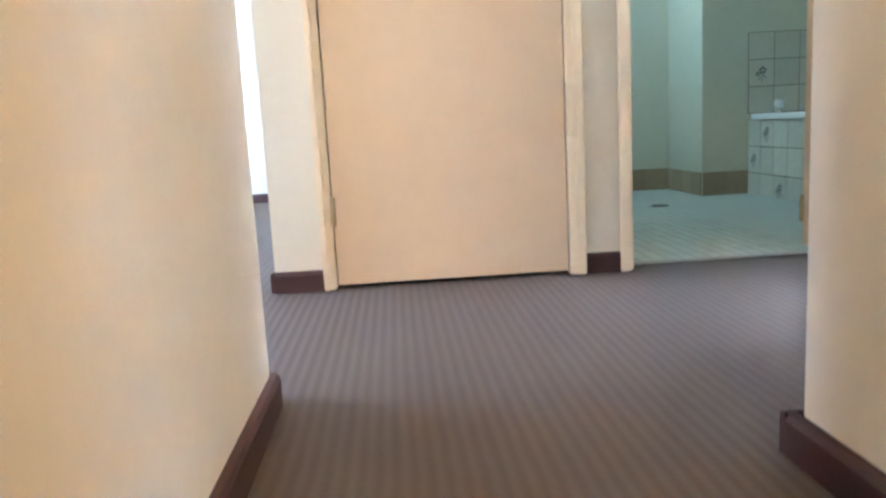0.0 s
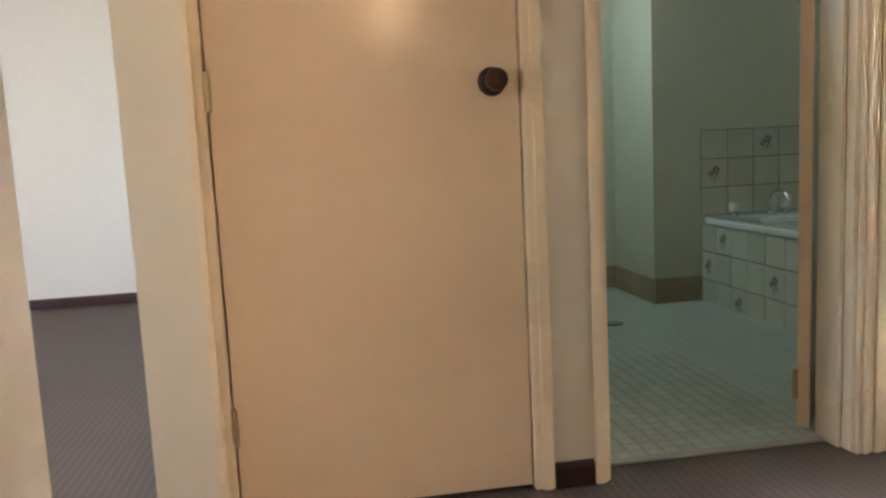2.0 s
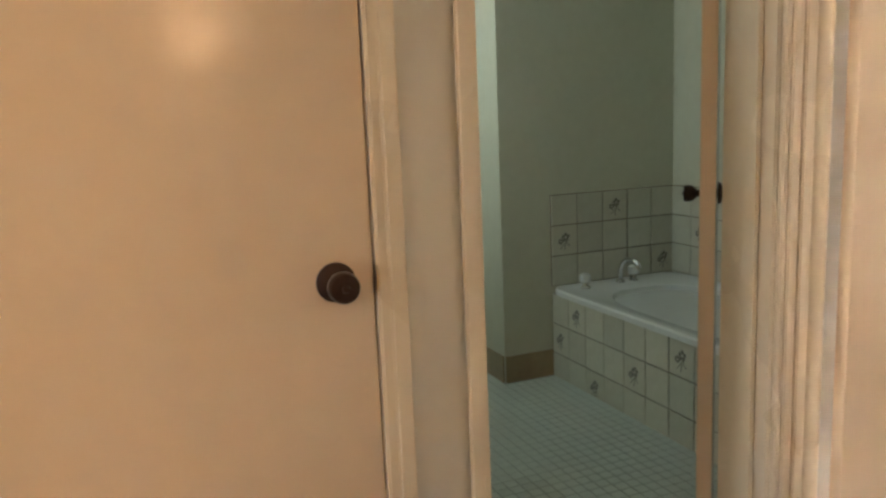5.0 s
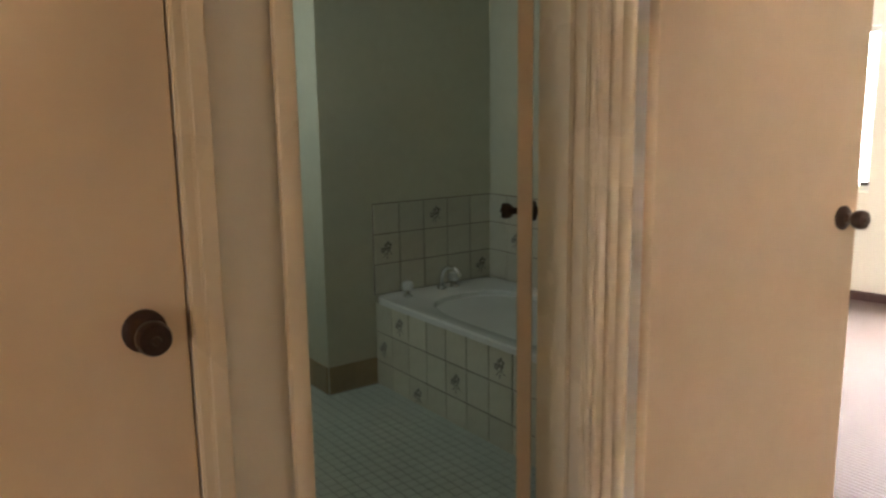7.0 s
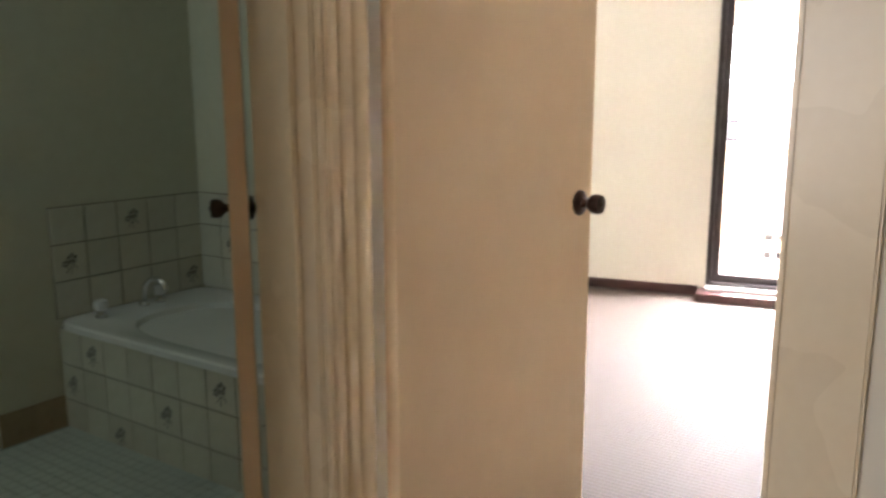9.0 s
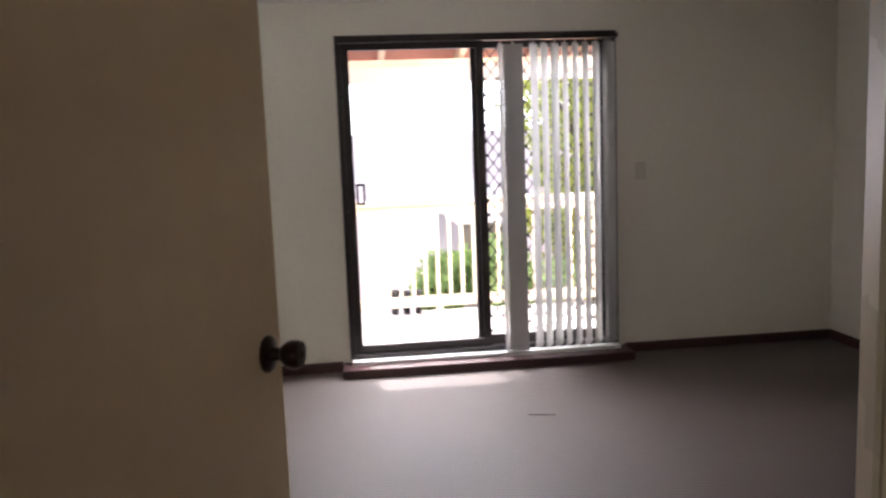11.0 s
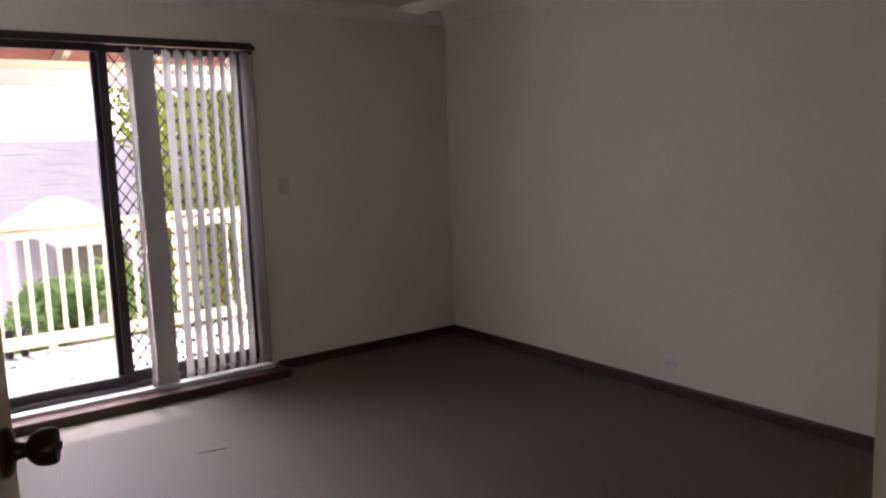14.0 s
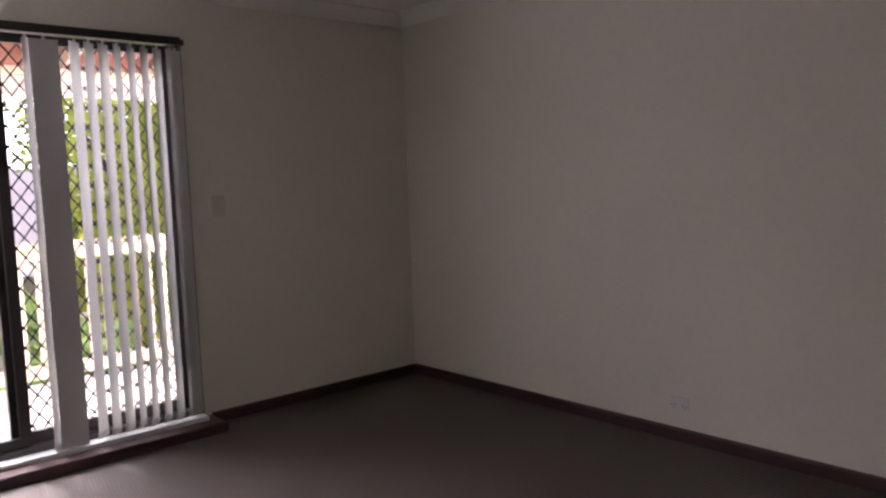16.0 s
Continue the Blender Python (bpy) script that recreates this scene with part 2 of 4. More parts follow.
def tube(points, r, turns=10):
    """A bent round bar through the points."""
    bm = bmesh.new()
    pts = [Vector(p) for p in points]
    rings = []
    for i, p in enumerate(pts):
        way = (pts[min(i + 1, len(pts) - 1)] - pts[max(i - 1, 0)]).normalized()
        side = way.orthogonal().normalized() if not rings else (last - way * last.dot(way)).normalized()
        last = side
        up = way.cross(side)
        rings.append([bm.verts.new(p + r * (math.cos(2 * math.pi * k / turns) * side + math.sin(2 * math.pi * k / turns) * up)) for k in range(turns)])
    for a, b in zip(rings, rings[1:]):
        for k in range(turns):
            bm.faces.new((a[k], a[(k + 1) % turns], b[(k + 1) % turns], b[k]))
    bm.faces.new(rings[0][::-1])
    bm.faces.new(rings[-1])
    return bm


def prism(points, z0, z1):
    """An upright slab over a plan of (x, y) corners."""
    bm = bmesh.new()
    lo = [bm.verts.new((x, y, z0)) for x, y in points]
    hi = [bm.verts.new((x, y, z1)) for x, y in points]
    for i in range(len(lo)):
        k = (i + 1) % len(lo)
        bm.faces.new((lo[i], lo[k], hi[k], hi[i]))
    bm.faces.new(lo[::-1])
    bm.faces.new(hi)
    return bm


def mesh_of(name, bm, material, smooth=False):
    bmesh.ops.recalc_face_normals(bm, faces=bm.faces[:])
    me = bpy.data.meshes.new(name)
    bm.to_mesh(me)
    bm.free()
    me.materials.append(material)
    if smooth:
        me.polygons.foreach_set("use_smooth", [True] * len(me.polygons))
        me.set_sharp_from_angle(angle=radians(35))
    return me


def part(name, bm, material, parent, label="", smooth=False):
    ob = new(name, mesh_of(name, bm, material, smooth))
    ob.parent = parent
    return tagged(ob, label)


def structure(name, bm, material, label, category, smooth=False, base=HOME):
    ob = new(name, mesh_of(name, bm, material, smooth))
    ob.matrix_world = base
    return tagged(ob, label, category, kind="structure")


def thing(name, m, label, category, group=""):
    ob = new(name)
    ob.empty_display_size = 0.1
    ob.matrix_world = m
    return tagged(ob, label, category, group)


def piece(name, me, parent, place, turn=(0, 0, 0)):
    ob = new(name, me)
    ob.parent = parent
    ob.location, ob.rotation_euler = place, turn
    return ob


# ---- floors, ceilings and walls ----
H = 2.42          # ceiling height
BX = 6.20         # inner face of the balcony wall, in the wing's axes
SY, NY = -2.864, 3.0   # the bedroom's south and north walls, in the wing's axes
SY0, SY1, SZ0, SZ1 = -1.325, 0.472, 0.075, 2.13   # the balcony opening
WY0, WY1, WZ0, WZ1 = 1.45, 2.60, 0.76, 1.88          # the window beside it


def wing(x, y):
    p = WING @ Vector((x, y, 0))
    return p.x, p.y


def along(wall_y, x):
    """Where a wall of the wing at wall_y crosses the hall's line at x."""
    (x0, y0), (x1, y1) = wing(0, wall_y), wing(BX, wall_y)
    return y0 + (y1 - y0) * (x - x0) / (x1 - x0)


carpet = boxes((-3.6, 1.66, -5.2, 0.10, -0.08, 0), (-3.6, -0.14, 0.10, 3.35, -0.08, 0), (-0.14, 0.74, 0.10, 0.80, -0.08, 0))
structure("floor", carpet, CARPET, "grey-brown ribbed cord carpet through the hall and lounge", "carpet")
room = [(1.66, along(SY, 1.66)), wing(BX + 0.02, SY), wing(BX + 0.02, NY), (3.0, along(NY, 3.0)), (3.0, 0.11), (1.66, 0.11)]
structure("floor_bedroom", prism(room, -0.078, 0.0), CARPET, "grey-brown ribbed cord carpet of the bedroom", "carpet")
structure("ceiling_bedroom", prism([(3.08, along(SY - 0.15, 3.08)), wing(BX + 0.22, SY - 0.15), wing(BX + 0.22, NY + 0.1), (3.08, along(NY + 0.1, 3.08))], H, H + 0.08), CEIL,
          "plain white painted plaster ceiling of the bedroom", "ceiling")
ceil = boxes((-3.7, 3.08, -5.3, 3.4, H, H + 0.08))
structure("ceiling", ceil, CEIL, "plain white painted plaster ceiling", "ceiling")

DH = 2.04         # door head
structure("wall_hall", boxes((-0.19, -0.035, 0, 0.14, 0, H), (-0.035, 0.755, 0, 0.14, DH + 0.04, H), (0.755, 0.90, 0, 0.14, 0, H),
                             (0.90, 1.62, 0, 0.14, DH + 0.04, H)),
          CREAM, "cream painted hall wall with two doorways", "wall")
structure("wall_bedroom_north", boxes((1.74, 3.02, 0.105, 0.1415, 0, H)), WHITE, "white painted bedroom wall behind the open door", "wall")
structure("wall_lounge_east", boxes((-0.19, -0.09, 0.14, 3.3, 0, H)), WHITE, "white painted lounge wall", "wall")
structure("wall_cupboard_back", boxes((-0.09, 0.75, 0.72, 0.80, 0, H)), WHITE, "plain wall behind the hall cupboard", "wall")
structure("wall_lounge_north", boxes((-3.7, -0.09, 3.3, 3.4, 0, H)), WHITE, "bright white painted lounge wall", "wall")
structure("wall_lounge_west", boxes((-3.7, -3.6, -1.06, -0.8, 0, H), (-3.7, -3.6, 1.2, 3.3, 0, H), (-3.7, -3.6, -0.8, 1.2, 0, 0.5), (-3.7, -3.6, -0.8, 1.2, 2.2, H)),
          WHITE, "white lounge wall with a wide window", "wall")
structure("wall_lounge_south", boxes((-3.7, -0.155, -1.06, -0.95, 0, H)), CREAM, "cream painted lounge wall", "wall")


def rounded_wall(x0, x1, y0, y1, name, label, xc, yc, r):
    """A passage wall with its free corner at xc, yc worn round."""
    bm = boxes((x0, x1, y0, y1, 0, H))
    ed = [e for e in bm.edges if all(abs(v.co.x - xc) < 1e-4 and abs(v.co.y - yc) < 1e-4 for v in e.verts)]
    bmesh.ops.bevel(bm, geom=ed, offset=r, segments=8, affect="EDGES")
    return structure(name, bm, CREAM, label, "wall", True)


rounded_wall(-0.155, -0.045, -2.65, -0.95, "wall_passage_west", "cream painted passage wall with a rounded corner", -0.045, -0.95, 0.075)
rounded_wall(0.730, 0.840, -2.65, -1.350, "wall_passage_east", "cream painted passage wall with a rounded corner", 0.730, -1.350, 0.02)
structure("wall_hall_south", boxes((0.840, 1.62, -1.460, -1.350, 0, H)), CREAM, "cream painted hall wall", "wall")
structure("wall_bedroom_west", boxes((1.62, 1.74, -4.0, -0.855, 0, H), (1.62, 1.74, -0.855, 0.0, DH + 0.04, H), (1.62, 1.74, 0.0, 0.14, 0, H)), CREAM,
          "cream painted wall with the bedroom doorway", "wall")
structure("wall_bedroom_south", prism([(1.741, along(SY, 1.741)), wing(BX + 0.22, SY), wing(BX + 0.22, SY - 0.12), (1.741, along(SY - 0.12, 1.741))], 0, H), WHITE, "white painted bedroom wall", "wall")
structure("wall_bedroom_east", boxes((BX, BX + 0.22, SY1, WY0, 0, H), (BX, BX + 0.22, WY0, WY1, 0, WZ0), (BX, BX + 0.22, WY0, WY1, WZ1, H), (BX, BX + 0.22, WY1, NY, 0, H), (BX, BX + 0.22, SY0, SY1, SZ1, H), (BX, BX + 0.22, SY0, SY1, -0.05, SZ0 - 0.02), (BX, BX + 0.22, SY, SY0, 0, H)),
          WHITE, "white painted bedroom wall with a balcony door and a window", "wall", base=WING)
structure("wall_bedroom_far_north", prism([(3.021, along(NY, 3.021)), wing(BX + 0.22, NY), wing(BX + 0.22, NY + 0.1), (3.021, along(NY + 0.1, 3.021))], 0, H), WHITE, "white painted bedroom wall", "wall")
structure("wall_bathroom_east", boxes((2.98, 3.02, 0.1415, 2.75, 0, H)), OLIVE, "pale green painted bathroom wall", "wall")
structure("wall_bathroom_back", boxes((1.97, 2.98, 2.02, 2.66, 0, H)), OLIVE, "pale green painted bathroom wall beside an alcove", "wall")
structure("wall_bathroom_alcove", boxes((0.75, 1.97, 2.56, 2.66, 0, H)), OLIVE, "pale green painted alcove wall", "wall")
structure("wall_bathroom_west", boxes((0.75, 0.85, 0.14, 1.30, 0, H), (0.75, 0.85, 2.20, 2.56, 0, H), (0.75, 0.85, 1.30, 2.20, 0, 1.35), (0.75, 0.85, 1.30, 2.20, 2.15, H)),
          OLIVE, "pale green bathroom wall with a high window", "wall")
structure("wall_bathroom_front", boxes((0.85, 0.90, 0.142, 0.155, 0, H), (1.62, 2.98, 0.142, 0.155, 0, H)), OLIVE, "pale green painted bathroom wall", "wall")
structure("wall_back_room", boxes((-1.6, -1.5, -5.2, -2.65, 0, H), (-1.5, -0.155, -2.76, -2.65, 0, H), (0.840, 2.4, -2.76, -2.65, 0, H), (-1.6, 2.5, -5.3, -5.2, 0, H),
                                  (2.4, 2.5, -5.2, -4.8, 0, H), (2.4, 2.5, -3.4, -2.65, 0, H), (2.4, 2.5, -4.8, -3.4, 0, 0.85), (2.4, 2.5, -4.8, -3.4, 2.15, H)),
          CREAM, "plain cream walls of the room behind", "wall")


# skirting boards
def skirting(name, *runs):
    """Runs are (x0, y0, x1, y1, nx, ny): along a wall's foot, n pointing into the room."""
    bm = bmesh.new()
    for x0, y0, x1, y1, nx, ny in runs:
        a, b, n = Vector((x0, y0, 0)), Vector((x1, y1, 0)), Vector((nx, ny, 0))
        prof = [(0, 0), (0.016, 0), (0.016, 0.052), (0.011, 0.062), (0.0, 0.064)]
        ra = [bm.verts.new(a + n * d + Vector((0, 0, h + 0.001))) for d, h in prof]
        rb = [bm.verts.new(b + n * d + Vector((0, 0, h + 0.001))) for d, h in prof]
        for i in range(5):
            bm.faces.new((ra[i], ra[(i + 1) % 5], rb[(i + 1) % 5], rb[i]))
        bm.faces.new(ra)
        bm.faces.new(rb[::-1])
    return structure(name, bm, JARRAH, "dark red-brown timber skirting board along the wall", "skirting board")


skirting("baseboard_hall", (-0.19, 0, -0.042, 0, 0, -1), (0.775, 0, 0.880, 0, 0, -1), (-0.19, 0.14, -0.19, 0.0, -1, 0))
skirting("baseboard_passage_west", (-0.045, -2.65, -0.045, -1.005, 1, 0), (-0.045, -1.005, -0.10, -0.95, 0.71, 0.71), (-0.10, -0.95, -3.6, -0.95, 0, 1))
skirting("baseboard_passage_east", (0.730, -2.65, 0.730, -1.350, -1, 0), (0.714, -1.350, 1.60, -1.350, 0, 1), (1.62, -1.350, 1.62, -0.891, -1, 0))
skirting("baseboard_lounge", (-3.6, 3.3, -0.19, 3.3, 0, -1), (-0.19, 0.14, -0.19, 3.3, -1, 0))
def wing_run(x0, y0, x1, y1, nx, ny):
    n = WING.to_3x3() @ Vector((nx, ny, 0))
    return (*wing(x0, y0), *wing(x1, y1), n.x, n.y)


skirting("baseboard_bedroom", wing_run(1.0, SY, BX, SY, 0, 1), wing_run(BX, SY, BX, SY0 - 0.051, -1, 0), wing_run(BX, SY1 + 0.051, BX, NY, -1, 0), wing_run(3.3, NY, BX, NY, 0, -1),
         (1.74, along(SY, 1.74), 1.74, -0.86, 1, 0))


def cornice():
    """A small plaster cove round the bedroom ceiling."""
    bm = bmesh.new()
    for ax, ay, bx, by, nx, ny in (wing_run(1.0, SY, BX, SY, 0, 1), wing_run(BX, SY, BX, NY, -1, 0), (1.74, along(SY, 1.74), 1.74, 0.1, 1, 0)):
        prof = [(0, -0.085), (0.012, -0.085), (0.03, -0.055), (0.055, -0.028), (0.085, -0.012), (0.085, -0.001), (0, -0.001)]
        rings = [[bm.verts.new((px + nx * d, py + ny * d, H + h)) for d, h in prof] for px, py in ((ax, ay), (bx, by))]
        for i in range(7):
            bm.faces.new((rings[0][i], rings[0][(i + 1) % 7], rings[1][(i + 1) % 7], rings[1][i]))
    structure("trim_cornice", bm, CEIL, "white coved plaster cornice round the bedroom ceiling", "cornice")


cornice()


# ---- doors and door frames ----
def knob_pair(parent, x, z, y_front, y_back, reach=0.068):
    """A round knob on each face of a door leaf; y_front is the face with the smaller y."""
    prof = [(0.034, 0), (0.034, 0.005), (0.029, 0.010), (0.0145, 0.013), (0.0115, 0.020), (0.0115, 0.027), (0.018, 0.032), (0.0245, 0.040), (0.0265, 0.050),
            (0.0262, 0.060), (0.0235, 0.066), (0.010, 0.0675)]
    for y, tilt in ((y_front, 90), (y_back, -90)):
        k = part("door_knob", lathe([(r, h * reach / 0.068) for r, h in prof], 28, pose(x, y, z, tilt, 0, 0)), KNOB, parent, "dark aged bronze round knob", True)
        part("key_button", lathe([(0.007, 0.0), (0.006, 0.003), (0.002, 0.0035)], 12, pose(x, y + (-reach if tilt > 0 else reach), z, tilt, 0, 0)), KNOB, k, "", True)


def hinge(parent, x, y, z):
    h = part("hinge", lathe([(0.006, -0.045), (0.0075, -0.043), (0.0075, 0.043), (0.006, 0.045)], 12, pose(x, y, z)), HINGE, parent, "worn brass butt hinge", True)
    return h


def door_leaf(name, m, wide, label, knob_x, knob_z, hinge_x, latch=True, flip=1, hinges=(0.24, 1.02, 1.80), hinge_y=-0.004):
    """A flush door leaf; its own x runs along it, front face at y 0, body towards +y."""
    d = thing(name, m, label, "door")
    d["kind"] = "structure"
    part("leaf", soft_box(0, wide, 0, 0.036, 0.012, DH - 0.004, 0.002, 1), DOOR, d)
    knob_pair(d, knob_x, knob_z, 0.0, 0.036)
    for z in hinges:
        hinge(d, hinge_x, hinge_y if flip > 0 else 0.040, z)
    if latch:
        ex = wide if knob_x > wide / 2 else 0.0
        part("latch_plate", boxes((ex - 0.0015, ex + 0.0015, 0.006, 0.030, knob_z - 0.028, knob_z + 0.028)), KNOB, d)
    return d


door_leaf("door_1", pose(0.0, 0.004, 0), 0.72, "closed peach gloss flush door with a bronze knob", 0.653, 1.022, 0.0)
ANG_BED = math.degrees(math.atan2(-0.105, 0.79))
door_leaf("door_2", pose(1.798, -0.041, 0, 0, 0, ANG_BED), 0.759, "open peach flush bedroom door with bronze knobs", 0.697, 1.045, -0.006, hinges=(0.24, 1.80), hinge_y=0.040)
door_leaf("door_3", pose(1.598, 0.158, 0, 0, 0, 47.5), 0.70, "bathroom door standing wide open", 0.64, 1.03, 0.0, flip=-1, hinges=(0.14, 1.88))


def upright(x0, x1, y0, y1, z1=DH + 0.004, r=0.004):
    return soft_box(x0, x1, y0, y1, 0.0, z1, r, 2)


def frame_closet():
    f = thing("door_frame", pose(0, 0, 0), "cream gloss painted frame round the hall cupboard door", "door frame")
    f["kind"] = "structure"
    part("jamb", upright(-0.034, -0.004, -0.008, 0.135), TRIM, f)
    part("jamb", upright(0.7235, 0.7545, -0.008, 0.135), TRIM, f)
    part("head", soft_box(-0.034, 0.7545, -0.008, 0.135, DH + 0.004, DH + 0.038, 0.003), TRIM, f)
    part("architrave", upright(-0.043, -0.022, -0.018, -0.0085, DH + 0.05), TRIM, f)
    part("architrave", upright(0.742, 0.774, -0.018, -0.0085, DH + 0.05), TRIM, f)
    part("architrave", soft_box(-0.043, 0.774, -0.018, -0.0085, DH + 0.0505, DH + 0.085, 0.003), TRIM, f)
    part("strike_plate", boxes((0.7225, 0.7245, -0.0095, 0.03, 1.0, 1.045)), HINGE, f)


def frame_bathroom():
    f = thing("door_frame", pose(0, 0, 0), "cream gloss painted frame of the bathroom doorway", "door frame")
    f["kind"] = "structure"
    part("jamb", upright(0.896, 0.925, -0.008, 0.156), TRIM, f)
    part("door_stop", upright(0.9255, 0.936, 0.05, 0.115, DH - 0.01), TRIM, f)
    part("architrave", upright(0.881, 0.912, -0.018, -0.0085, DH + 0.05), TRIM, f)
    part("jamb", upright(1.606, 1.634, -0.008, 0.150), TRIM, f)
    part("door_stop", upright(1.594, 1.6055, 0.03, 0.095, DH - 0.01), TRIM, f)
    part("head", soft_box(0.896, 1.634, -0.008, 0.156, DH + 0.005, DH + 0.038, 0.003), TRIM, f)
    part("architrave", soft_box(0.881, 1.66, -0.018, -0.0085, DH + 0.0505, DH + 0.085, 0.003), TRIM, f)
    part("threshold_strip", soft_box(0.926, 1.605, 0.085, 0.118, -0.002, 0.006, 0.002), STEEL, f, "worn metal carpet strip")
    part("strike_plate", boxes((0.9245, 0.9265, 0.005, 0.032, 0.985, 1.045)), KNOB, f)
    part("strike_plate", boxes((0.9245, 0.9265, 0.0, 0.028, 0.60, 0.66)), KNOB, f)


def frame_bedroom():
    f = thing("door_frame", pose(0, 0, 0), "cream gloss stepped frame of the bedroom doorway", "door frame")
    f["kind"] = "structure"
    for x0, x1, y0 in ((1.612, 1.628, -0.023), (1.6285, 1.648, -0.028), (1.6485, 1.662, -0.0225), (1.6625, 1.686, -0.0285), (1.6865, 1.700, -0.023)):
        part("jamb_moulding", upright(x0, x1, y0, -0.0005 if x0 > 1.63 else -0.0085, DH + 0.004, 0.003), TRIM, f)
    bead = [(1.7005 + 0.0465 * u / 16, -0.021 - 0.011 * math.sin(math.pi * u / 16) ** 0.8) for u in range(17)]
    part("jamb_moulding", prism([(1.7005, -0.0005)] + bead + [(1.747, -0.0005)], 0, DH + 0.004), TRIM, f, "rounded glossy bead", True)
    part("jamb", upright(1.612, 1.680, -0.854, -0.790), TRIM, f)
    part("door_stop", upright(1.625, 1.645, -0.7895, -0.778, DH - 0.01), TRIM, f)
    part("architrave", upright(1.604, 1.6195, -0.89, -0.80, DH + 0.05), TRIM, f)
    part("head", soft_box(1.612, 1.7425, -0.790, -0.031, DH + 0.005, DH + 0.038, 0.003), TRIM, f)
    part("architrave", soft_box(1.604, 1.6195, -0.89, -0.031, DH + 0.0505, DH + 0.085, 0.003), TRIM, f)
    part("strike_plate", boxes((1.650, 1.676, -0.7902, -0.7885, 1.01, 1.08)), KNOB, f)


frame_closet()
frame_bathroom()
frame_bedroom()


def bar_frame(x0, x1, y0, y1, z0, z1, w, wb=None, wt=None):
    wb, wt = wb or w, wt or w
    return boxes((x0, x1, y0, y0 + w, z0, z1), (x0, x1, y1 - w, y1, z0, z1), (x0, x1, y0 + w, y1 - w, z0, z0 + wb), (x0, x1, y0 + w, y1 - w, z1 - wt, z1))


def plain_window(name, m, wide, z0, z1, glass, label, paint=BROWN_AL):
    """A fixed window; its own y runs along the wall from 0."""
    w = thing(name, m, label, "window")
    w["kind"] = "structure"
    part("window_frame", bar_frame(-0.03, 0.03, 0, wide, z0, z1, 0.04), paint, w)
    part("pane", boxes((-0.003, 0.003, 0.04, wide - 0.04, z0 + 0.04, z1 - 0.04)), glass, w).visible_shadow = False


plain_window("window_1", pose(-3.65, -0.8, 0), 2.0, 0.5, 2.2, GLASS, "wide lounge window with a dark frame")
plain_window("window_2", pose(0.775, 1.30, 0), 0.9, 1.35, 2.15, FROST, "high frosted bathroom window")
# window_3 is unseen, added as an opening for the back room's fill lamp
plain_window("window_3", pose(2.45, -4.8, 0), 1.4, 0.85, 2.15, GLASS, "assumed window of the unseen room behind")
# white enamel on this frame paints in the glare that bleaches it
plain_window("window_4", WING @ pose(BX + 0.12, WY0, 0), WY1 - WY0, WZ0, WZ1, GLASS, "bedroom window with its frame whitened for glare", ENAMEL)
part("window_catch", boxes((-0.075, -0.031, 0.03, 0.075, WZ0 + 0.042, WZ0 + 0.07)), BROWN_AL, bpy.data.objects["window_4"])


def pendant_lamp():
    p = thing("pendant_lamp", pose(0.79, -3.25, H), "lit round glass pendant lamp on a thin cord", "lamp")
    part("ceiling_rose", lathe([(0.05, -0.03), (0.055, -0.005), (0.055, 0.0)], 20), PLASTIC, p, "", True)
    part("cord", tube([(0, 0, -0.03), (0, 0, -0.45)], 0.004, 8), PLASTIC, p)
    part("lamp_holder", lathe([(0.02, -0.54), (0.024, -0.5), (0.012, -0.44)], 16), PLASTIC, p, "", True)
    g = part("globe", lathe([(0.09 * math.cos(a) + 0.001, -0.62 + 0.09 * math.sin(a)) for a in [radians(d) for d in range(-88, 80, 12)]], 24), GLOBE, p, "glowing opal glass globe", True)
    g.visible_shadow = False


pendant_lamp()

# ---- bathroom ----
bath_floor = boxes((0.75, 2.985, 0.10, 2.60, -0.08, -0.0018))
bathroom_floor = structure("floor_bathroom", bath_floor, FGROUT, "pale green mosaic tiled bathroom floor", "tiled floor")


